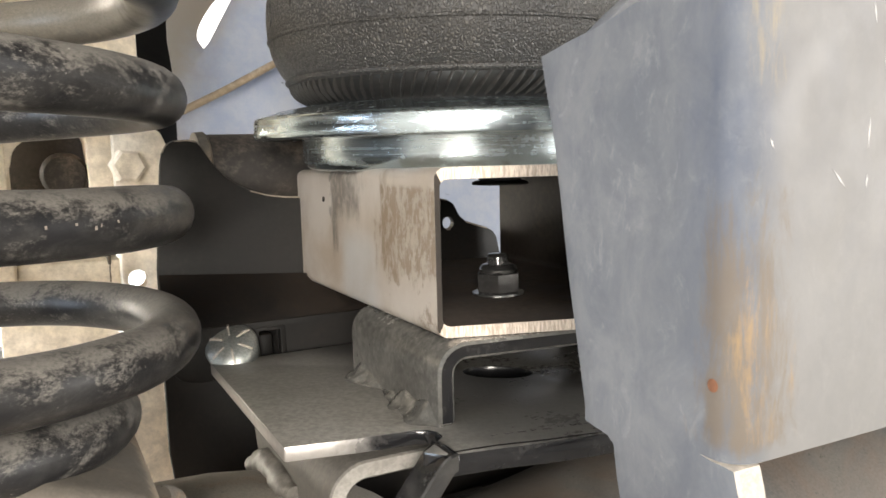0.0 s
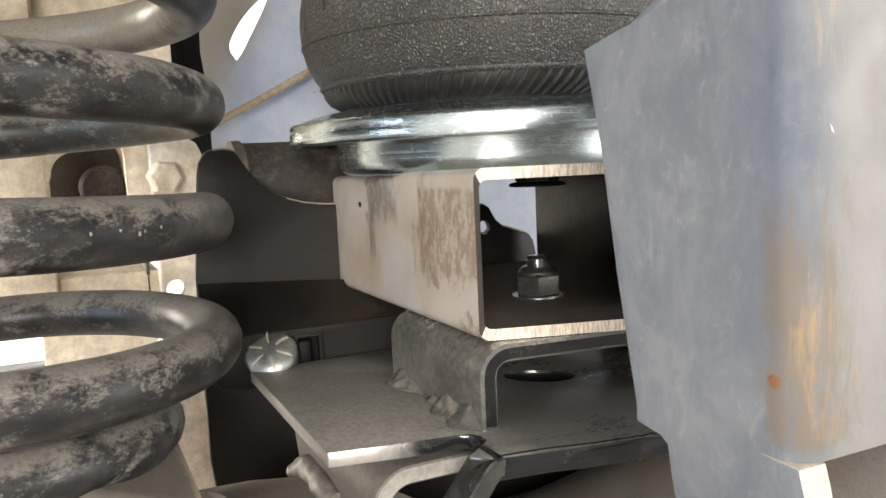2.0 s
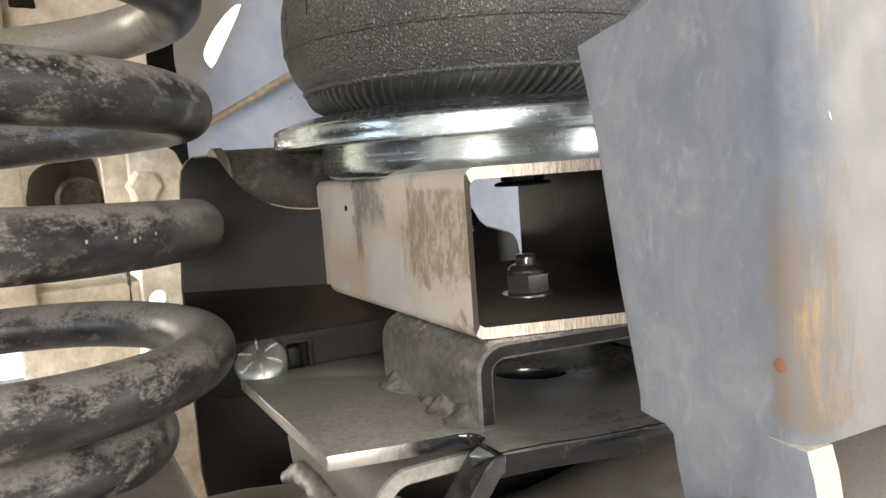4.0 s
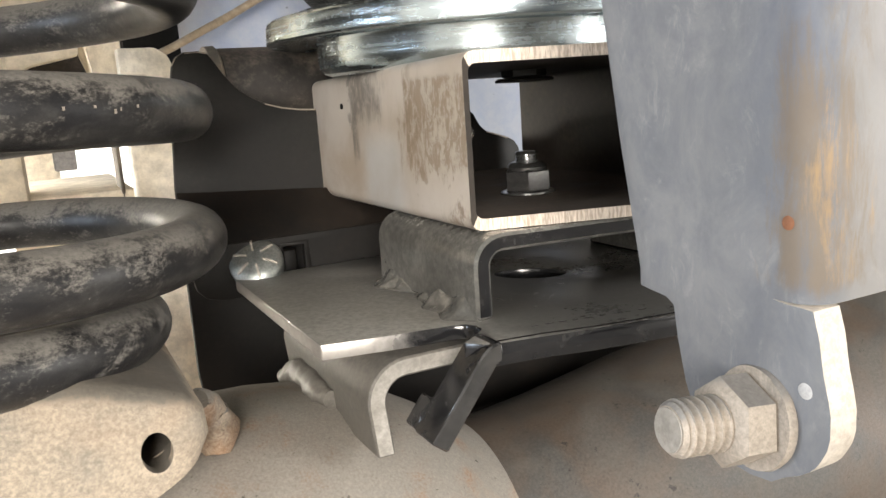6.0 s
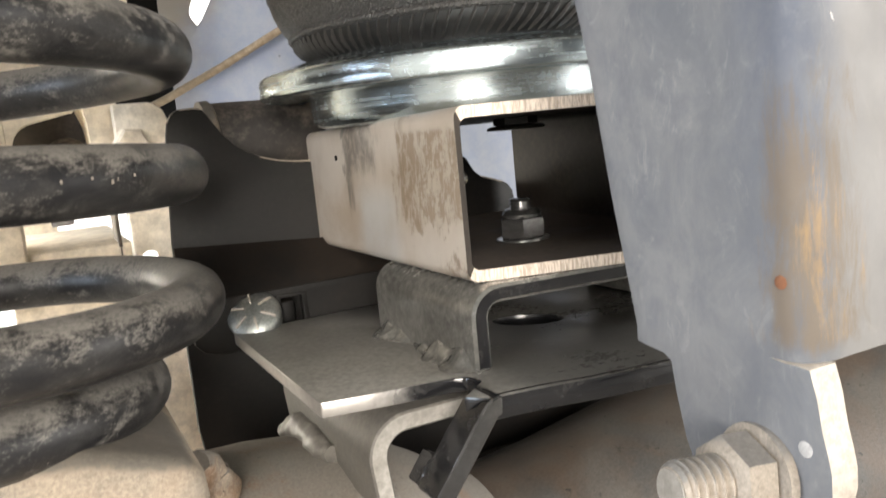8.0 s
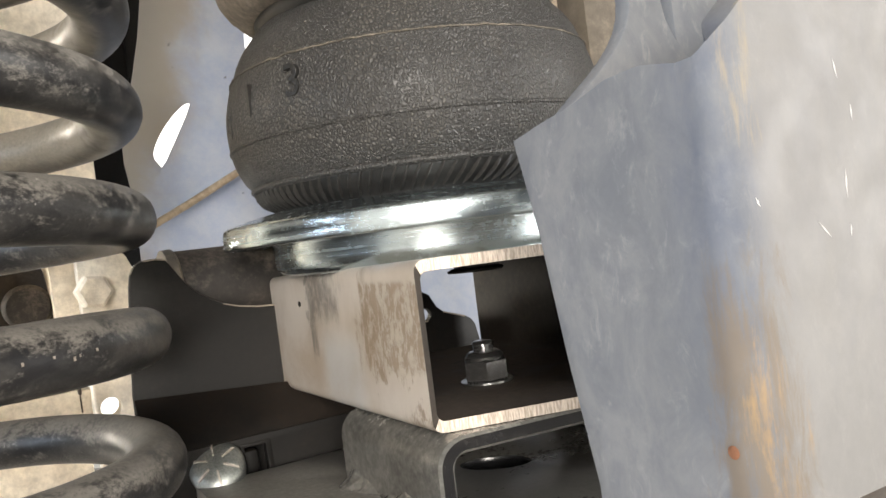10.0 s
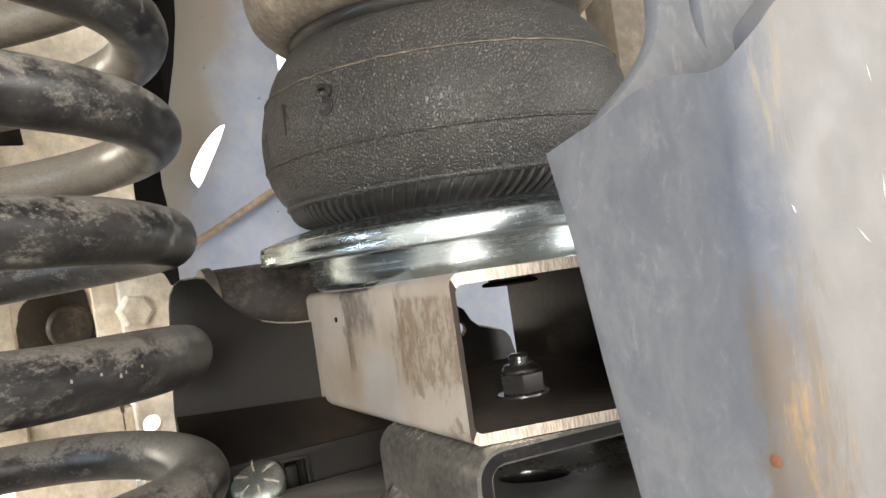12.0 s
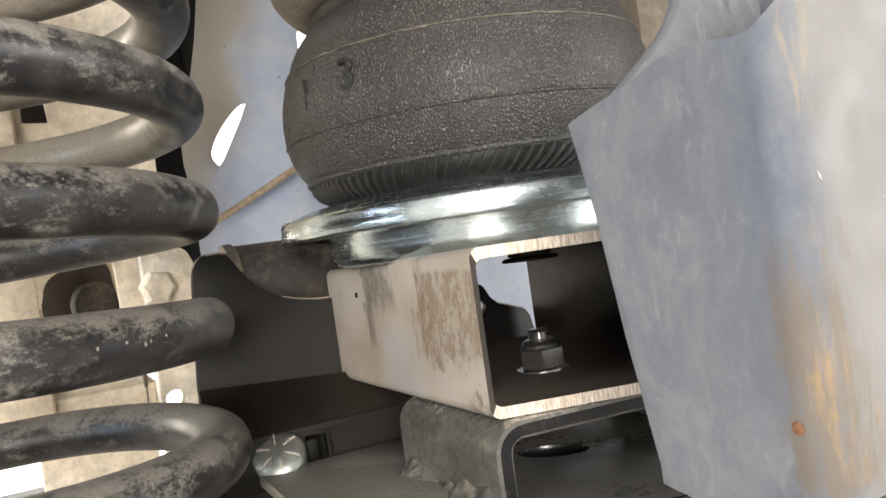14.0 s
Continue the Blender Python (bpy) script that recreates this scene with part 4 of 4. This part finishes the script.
        cu.body, cu.size, cu.extrude, cu.align_x, cu.bevel_depth = text, size * 1.35, 0.0009, "CENTER", 0.00012
        tmp = new("numeral_tmp", cu)
        bpy.context.view_layer.update()
        me = bpy.data.meshes.new_from_object(tmp)
        bpy.data.objects.remove(tmp)
        me.materials.clear()
        me.materials.append(M["numeral"])
        o = new("moulded_numeral", me)
        o.parent = lobe_part
        a = radians(ang)
        out = Vector((math.cos(a), math.sin(a), 0))
        m = Matrix((Vector((0, 0, 1)).cross(out).to_4d(), Vector((0, 0, 1, 0)), out.to_4d(), Vector((0, 0, 0, 1)))).transposed()
        for c in range(3):
            m[3][c] = 0
        m.translation = Vector((BAG.x, BAG.y, z - 0.0005)) + out * 0.0772
        o.matrix_basis = m
        tagged(o, "raised moulded numeral")
    return ob


air_spring()


# ---- grey bracket near the camera ----
def bracket_point(s, z):
    """Where a point of the unfolded bracket lies: flat side, rounded fold, then the face turned to the wheel side."""
    x0, s0, r = -0.0075, 0.1188, 0.0052
    turn = r * math.pi / 2
    if s <= s0:
        return Vector((x0, -s, z))
    a = min(s - s0, turn) / r
    p = Vector((x0 + r - r * math.cos(a), -s0 - r * math.sin(a), z))
    rest = max(0.0, s - s0 - turn)
    return p + Vector((math.sin(a), -math.cos(a), 0)) * rest


def grey_bracket():
    ob = thing("link_bracket", "grey coated folded steel bracket with rust stains", "bracket")
    t, split = 0.0062, 0.5040
    low_s = [0.0682, 0.0731, 0.0779, 0.0833, 0.0861, 0.0905, 0.0926, 0.0936, 0.0957, 0.0985, 0.1023, 0.1070, 0.1116, 0.1160]
    low_z = [0.5770, 0.5577, 0.5297, 0.5005, 0.5000, 0.4995, 0.4982, 0.4920, 0.4834, 0.4770, 0.4730, 0.4712, 0.4708, 0.4713]
    top_s = [0.0682, 0.0788, 0.0883, 0.0988, 0.1077, 0.1160, 0.1200, 0.1300, 0.2]
    top_z = [0.5775, 0.5797, 0.5812, 0.5840, 0.5845, 0.5828, 0.5830, 0.5915, 0.6480]
    cols = sorted(set(low_s + [0.1080, 0.0955, 0.1045] + [0.1160 + 0.0012 * i for i in range(1, 12)] + [0.145, 0.16, 0.18, 0.2]))
    bm = bmesh.new()
    upper, lower = [], []
    for s in cols:
        zt = float(np.interp(s, top_s, top_z))
        zb = float(np.interp(s, low_s, low_z)) if s <= 0.1160 else split
        zs = max(zb, split)
        upper.append([bm.verts.new(bracket_point(s, zs + (zt - zs) * k / 4)) for k in range(5)])
        if zb < split:
            lower.append((upper[-1][0], bm.verts.new(bracket_point(s, zb))))
    for a, b in zip(upper, upper[1:]):
        for k in range(4):
            bm.faces.new((a[k], b[k], b[k + 1], a[k + 1]))
    for (a, c), (b, d) in zip(lower, lower[1:]):
        bm.faces.new((c, d, b, a))
    # the tab runs on flat below the fold
    flat = [(0.1188, 0.4733, 0.5036), (0.1214, 0.4746, 0.5036), (0.1236, 0.4762, 0.5034), (0.1248, 0.4775, 0.4991), (0.1257, 0.4790, 0.4935), (0.1267, 0.4810, 0.4895), (0.1272, 0.4832, 0.4868)]
    a, c = lower[-1]
    for s, zb, zt in flat:
        b, d = bm.verts.new((-0.0075, -s, zt)), bm.verts.new((-0.0075, -s, zb))
        bm.faces.new((c, d, b, a))
        a, c = b, d
    bmesh.ops.recalc_face_normals(bm, faces=bm.faces)
    if sum(f.normal.x for f in bm.faces) > 0:
        bmesh.ops.reverse_faces(bm, faces=bm.faces)
    bmesh.ops.solidify(bm, geom=bm.faces[:], thickness=t)
    chamfer(bm, 0.0006, 2, 50)
    # bare dusty cut rim round the tab
    bm.normal_update()
    for f in bm.faces:
        c = f.calc_center_median()
        f.material_index = 1 if abs(f.normal.x) < 0.6 and c.z < 0.5045 and c.y < -0.098 else 0
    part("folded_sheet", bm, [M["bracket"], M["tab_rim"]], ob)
    neck = [(-0.0070, 0.5600), (-0.0060, 0.5805), (-0.0012, 0.5845), (0.0040, 0.5885), (0.0080, 0.5920), (0.0110, 0.5952), (0.0131, 0.5981), (0.0146, 0.6015), (0.0151, 0.6042), (0.0155, 0.630),
            (0.0250, 0.630), (0.0250, 0.6044), (0.0258, 0.6005), (0.0276, 0.5970), (0.0310, 0.5925), (0.060, 0.5750), (0.066, 0.5600)]
    part("back_flange", sheet(neck, (0, -0.0850, 0), (1, 0, 0), (0, 0, 1), -0.0045, (), 0.0006), M["bracket"], ob)
    part("side_gusset", block((0.0615, -0.055, 0.570), (0.110, -0.050, 0.680), 0.001), M["bracket"], ob)
    part("shelf", block((0.040, -0.0865, 0.562), (0.110, -0.050, 0.566), 0.0005), M["bracket"], ob)
    part("web", block((0.0395, -0.086, 0.510), (0.0450, -0.030, 0.575), 0.0008), M["bracket"], ob)
    for x0, z0, x1, z1 in ((-0.0014, 0.5587, -0.0005, 0.5571), (0.0141, 0.5532, 0.0175, 0.5500), (0.0235, 0.5620, 0.0233, 0.5566), (0.0234, 0.5817, 0.0242, 0.5782), (0.0233, 0.5520, 0.0232, 0.5497), (0.0272, 0.5734, 0.0273, 0.5704)):
        along = Vector((x1 - x0, 0, z1 - z0))
        across = Vector((-along.z, 0, along.x)).normalized() * 0.00022
        a, b = Vector((x0, 0, z0)), Vector((x1, 0, z1))
        mark = [(p.x, p.z) for p in (a, a.lerp(b, 0.4) + across, b, a.lerp(b, 0.6) - across)]
        part("scratch", sheet(mark, (0, -0.12406, 0), (1, 0, 0), (0, 0, 1), -0.0002, (), 0.0), M["pale"], ob, "short pale scratch")
    part("rust_spot", turned([(0.0009, 0), (0.0012, 0.0001), (0.0008, 0.0003)], (-0.0075, -0.1187, 0.5171), (-1, 0, 0), 14), M["rust"], ob, "small orange rust spot")
    part("paint_spot", turned([(0.0012, 0), (0.0014, 0.0001), (0.0008, 0.0003)], (-0.0075, -0.1225, 0.4899), (-1, 0, 0), 16), M["pale"], ob, "pale round paint spot")
    return ob


grey_bracket()


def link_bolt():
    ob = thing("link_bolt", "dusty bolt end with nut and washer through the grey bracket", "bolt")
    c, ax = Vector((-0.0075, -0.1128, 0.4822)), Vector((-1, 0.13, 0.08)).normalized()
    part("washer", turned([(0.0090, -0.0005), (0.0093, 0.0004), (0.0091, 0.0014), (0.0055, 0.0016)], c, ax, 40), M["fitting"], ob)
    part("nut", hexagon(c + ax * 0.0015, ax, 0.0138, 0.0072), M["fitting"], ob)
    th = []
    for i in range(6):
        th += [(0.0040, 0.0018 * i), (0.0050, 0.0018 * i + 0.0007), (0.0050, 0.0018 * i + 0.0010), (0.0040, 0.0018 * i + 0.0017)]
    part("thread", turned(th + [(0.0047, 0.0109), (0.0041, 0.0115), (0.0040, 0.0116)], c + ax * 0.0066, ax, 32), M["fitting"], ob)
    part("end_face", turned([(0.0030, -0.001), (0.0038, 0.0), (0.0037, 0.0002), (0.0010, 0.0003)], c + ax * 0.0183, ax, 32), M["angle_end"], ob, "dull grey sawn end")
    return ob


link_bolt()


# ---- dark bracket behind the plate ----
def dark_bracket():
    ob = thing("chassis_bracket", "matt dark brown folded plate with a curved cut-out", "bracket")
    # carried on to the right and down as an added dark backing for gaps
    upper = [(-0.0632, 0.43), (-0.0630, 0.5100), (-0.0612, 0.5330), (-0.0592, 0.5540), (-0.0582, 0.5590), (-0.0562, 0.5626), (-0.0530, 0.5642), (-0.0475, 0.5645), (-0.0441, 0.5638), (-0.0418, 0.5608), (-0.0390, 0.5562), (-0.0358, 0.5517), (-0.0322, 0.5480), (-0.0275, 0.5447), (-0.0221, 0.5421), (-0.0150, 0.5400), (-0.0075, 0.5388), (0.0, 0.5383), (0.012, 0.5381),
             (0.040, 0.5360), (0.068, 0.5345), (0.0748, 0.5330), (0.0785, 0.5308), (0.0803, 0.5275), (0.0820, 0.5245), (0.0853, 0.5217), (0.0916, 0.5197), (0.0975, 0.5178), (0.1010, 0.5158), (0.1033, 0.5125), (0.1043, 0.5073), (0.106, 0.500), (0.20, 0.49), (0.20, 0.33), (-0.042, 0.33), (-0.042, 0.4000), (-0.0560, 0.4040), (-0.0610, 0.4120)]
    bm = sheet(upper, (0, 0.1345, 0), (1, 0, 0), (0, 0, 1), -0.004, [circle(0.0752, 0.5214, 0.0030, 16)], 0.0007)
    # faces turned upward take the paler tan of the spring seat
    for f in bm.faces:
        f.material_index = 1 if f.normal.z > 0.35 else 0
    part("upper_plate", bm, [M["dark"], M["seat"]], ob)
    hole = [(-0.0275, 0.4840), (-0.0185, 0.4840), (-0.0180, 0.4725), (-0.0270, 0.4725)]
    low = [(-0.0640, 0.4880), (-0.0640, 0.4767), (-0.0630, 0.4710), (-0.0595, 0.4672), (-0.0527, 0.4656), (0.05, 0.4656), (0.05, 0.4880)]
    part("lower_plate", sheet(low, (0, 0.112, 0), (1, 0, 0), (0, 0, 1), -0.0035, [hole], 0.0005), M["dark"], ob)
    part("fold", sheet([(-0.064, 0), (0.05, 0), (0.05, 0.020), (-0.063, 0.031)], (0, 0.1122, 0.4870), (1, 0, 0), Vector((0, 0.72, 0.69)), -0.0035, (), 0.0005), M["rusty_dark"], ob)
    part("slot_rim", sheet([(-0.0290, 0.4855), (-0.0165, 0.4855), (-0.0160, 0.4715), (-0.0285, 0.4715)], (0, 0.1118, 0), (1, 0, 0), (0, 0, 1), 0.0006, [hole], 0.0002), M["dark"], ob)
    part("inner_lug", block((-0.0265, 0.116, 0.470), (-0.0205, 0.125, 0.4815), 0.0015), M["dark"], ob)
    return ob


dark_bracket()


def dome_bolt():
    ob = thing("dome_bolt", "shiny zinc domed bolt head with radial marks", "bolt")
    c, ax = Vector((-0.0395, 0.1085, 0.4795)), Vector((-0.30, -0.66, 0.68)).normalized()
    head = part("head", turned([(0.0104, -0.004), (0.0108, 0.0006), (0.0104, 0.0014), (0.0090, 0.0026), (0.0066, 0.0036), (0.0037, 0.0042), (0.0012, 0.0044)], c, ax, 48), M["dull_zinc"], ob)
    q = Vector((0, 0, 1)).rotation_difference(ax)
    bm = bmesh.new()
    for s in (-1, 1):
        for r, h in ((0.0034, 0.0044), (0.0066, 0.0038), (0.0092, 0.0026)):
            bm.verts.new((r, 0.0003 * s * (1 + r * 60), h + 0.0005))
    bm.verts.ensure_lookup_table()
    v = bm.verts
    for i in range(2):
        bm.faces.new((v[i], v[i + 1], v[4 + i], v[3 + i]))
    out = bmesh.ops.extrude_face_region(bm, geom=bm.faces[:])
    bmesh.ops.translate(bm, vec=(0, 0, -0.0008), verts=[g for g in out["geom"] if isinstance(g, bmesh.types.BMVert)])
    # pale rim colour in place of the bright reflection on the raised marks
    mark = mesh_of(bm, "grade_mark", M["tab_rim"])
    for i in range(6):
        o = new("grade_mark", mark)
        o.parent = head
        o.matrix_basis = Matrix.Translation(c) @ q.to_matrix().to_4x4() @ Matrix.Rotation(radians(60 * i + 20), 4, "Z")
    return ob


dome_bolt()


def arm_bush():
    ob = thing("arm_bush", "dusty dark rubber bush behind the curved cut-out", "bush")
    part("sleeve", turned([(0.0165, 0), (0.0175, 0.001), (0.0175, 0.058), (0.016, 0.060)], (-0.036, 0.1600, 0.5495), (1, 0, 0), 48), M["bush"], ob)
    part("end_flange", turned([(0.016, 0), (0.0185, 0.001), (0.0188, 0.005), (0.0172, 0.0065)], (-0.0415, 0.1605, 0.5495), (1, 0, 0), 48), M["seat"], ob, "tan dusty end flange")
    return ob


arm_bush()


# ---- chassis and inner guard behind ----
def chassis():
    ob = thing("chassis_rail", "dusty cream chassis rail with pockets and flanges", "chassis")
    y = 0.245
    post = [(-0.0680, 0.30), (-0.0360, 0.30), (-0.0400, 0.5600), (-0.0440, 0.5700), (-0.0500, 0.5740), (-0.0680, 0.5740)]
    part("post", sheet(post, (0, y - 0.012, 0), (1, 0, 0), (0, 0, 1), -0.012, [circle(-0.0602, 0.4928, 0.0050, 20)], 0.0012), M["cream"], ob)
    part("outer_post", block((-0.20, y - 0.004, 0.479), (-0.1170, y + 0.05, 0.862), 0.004), M["cream"], ob)
    part("outer_leg", block((-0.1290, y + 0.052, 0.30), (-0.066, y + 0.060, 0.481), 0.002), M["cream"], ob)
    windows = [[(-0.1136, 0.6480), (-0.1010, 0.6475), (-0.1018, 0.6560), (-0.1030, 0.6660), (-0.1130, 0.6662)], [(-0.1126, 0.7040), (-0.1026, 0.7040), (-0.1030, 0.7300), (-0.1122, 0.7300)]]
    part("upper_panel", sheet([(-0.119, 0.585), (-0.0500, 0.585), (-0.0500, 0.862), (-0.119, 0.862)], (0, y + 0.012, 0), (1, 0, 0), (0, 0, 1), -0.006, windows, 0.0012), M["cream"], ob)
    # dark sheet added to give the shade behind the openings
    part("opening_shade", block((-0.119, y + 0.060, 0.63), (-0.060, y + 0.064, 0.862), 0.001), M["dark"], ob, "added dark sheet for the shade behind the openings")
    part("ledge", block((-0.119, y + 0.004, 0.482), (-0.066, y + 0.14, 0.503), 0.003), M["cream"], ob)
    arch = [(-0.119, 0.600), (-0.119, 0.545)] + arc(-0.103, 0.556, 0.0125, 180, 95, 6) + [(-0.085, 0.5725), (-0.0845, 0.60)]
    part("arch_flange", sheet(arch, (0, y - 0.002, 0), (1, 0, 0), (0, 0, 1), -0.016, (), 0.0015), M["cream"], ob)
    # back of the recess: near-black, so the pocket's shade is in the colour
    part("inner_web", block((-0.119, y + 0.075, 0.536), (-0.055, y + 0.083, 0.62), 0.001), M["scale"], ob, "recessed web with the pocket's shade in its colour")
    part("cavity_boss", turned([(0.002, 0), (0.011, 0.001), (0.013, 0.004), (0.013, 0.03)], (-0.089, y + 0.046, 0.548), (0, 1, 0), 32), M["bush"], ob, "brown rounded boss in the recess")
    part("cavity_cheek", sheet([(-0.0760, 0.536), (-0.066, 0.536), (-0.066, 0.60), (-0.083, 0.60), (-0.0815, 0.575), (-0.0785, 0.566)], (0, y + 0.030, 0), (1, 0, 0), (0, 0, 1), -0.03, (), 0.003), M["cream"], ob)
    part("far_panel", block((-0.165, 0.50, 0.485), (-0.095, 0.51, 0.56), 0.002), M["cream"], ob)
    part("stop", block((-0.1035, 0.258, 0.5145), (-0.0925, 0.27, 0.531), 0.001), M["pale"], ob, "grey rubber bump stop")
    part("slotted_rib", block((-0.0735, y + 0.004, 0.490), (-0.0715, y + 0.03, 0.535), 0.0006), M["under"], ob)
    part("gusset", sheet([(-0.079, 0.535), (-0.0640, 0.535), (-0.0640, 0.60), (-0.084, 0.60), (-0.0795, 0.565)], (0, y + 0.006, 0), (1, 0, 0), (0, 0, 1), -0.01, (), 0.001), M["cream"], ob)
    return ob


chassis()


def post_nut():
    ob = thing("chassis_nut", "dusty cream hexagon nut on the chassis post", "nut")
    part("hex", hexagon((-0.0625, 0.2335, 0.5530), (0.1, -1, 0), 0.0155, 0.010), M["cream"], ob)
    return ob


post_nut()


def inner_guard():
    """A curved painted panel with two lens-shaped openings to the daylight."""
    ob = thing("inner_guard", "blue-grey dusty inner guard with daylight openings", "guard panel")
    y = 0.376
    lens = [(0.0354, 0.6770), (0.0320, 0.6768), (0.0275, 0.6735), (0.0228, 0.6692), (0.0186, 0.6645), (0.0148, 0.6598), (0.0112, 0.6545), (0.0080, 0.6488), (0.0060, 0.6442), (0.0055, 0.6412), (0.0060, 0.6378),
            (0.0098, 0.6322), (0.0135, 0.6364), (0.0178, 0.6440), (0.0244, 0.6556), (0.0307, 0.6670)]
    second = [(0.0815, 0.7172), (0.0818, 0.7280), (0.0845, 0.7330), (0.0900, 0.7345), (0.0960, 0.7335), (0.0985, 0.7280), (0.0940, 0.7215), (0.0874, 0.7172)]
    outline = [(-0.012, 0.40), (0.30, 0.40), (0.30, 0.862), (0.020, 0.862), (0.0103, 0.754), (0.0050, 0.7250), (-0.0030, 0.6930), (-0.0110, 0.6640), (-0.0146, 0.6500), (-0.0149, 0.6363), (-0.0130, 0.62), (-0.012, 0.60)]
    part("panel", sheet(outline, (0, y, 0), (1, 0, 0), (0, 0, 1), -0.0015, [lens, second], 0.0003), M["guard"], ob)
    # two dark sheets added for the shaded gaps beside the panel
    part("gap_shade", block((-0.075, y + 0.02, 0.565), (-0.001, y + 0.026, 0.862), 0.001), M["dark"], ob, "added black sheet for the shade in the gap")
    part("upper_gap_shade", block((-0.004, y + 0.028, 0.695), (0.050, y + 0.034, 0.862), 0.001), M["dark"], ob, "added dark sheet for the shade in the upper gap")
    return ob


inner_guard()


def brake_pipe():
    ob = thing("brake_pipe", "thin tan pipe running along the inner guard", "pipe")
    part("pipe", swept([(-0.06, 0.36, 0.566), (-0.02, 0.36, 0.583), (0.02, 0.36, 0.6025), (0.07, 0.36, 0.629), (0.12, 0.36, 0.658)], 0.0026, 12), M["pipe"], ob)
    return ob


brake_pipe()


def far_member():
    ob = thing("cross_member", "dusty brown cross member beyond the air bag", "chassis")
    part("beam", block((0.225, 0.16, 0.60), (0.30, 0.30, 0.84), 0.006), M["under"], ob)
    part("post", block((0.196, 0.175, 0.60), (0.219, 0.22, 0.84), 0.004), M["seat"], ob)
    return ob


far_member()


def backdrop():
    tagged(part("backdrop", block((-1.2, 3.5, -0.6), (2.7, 3.52, 2.6), 0.0), M["daylight"]), "bright plain daylight beyond the vehicle", "backdrop", kind="structure")


backdrop()
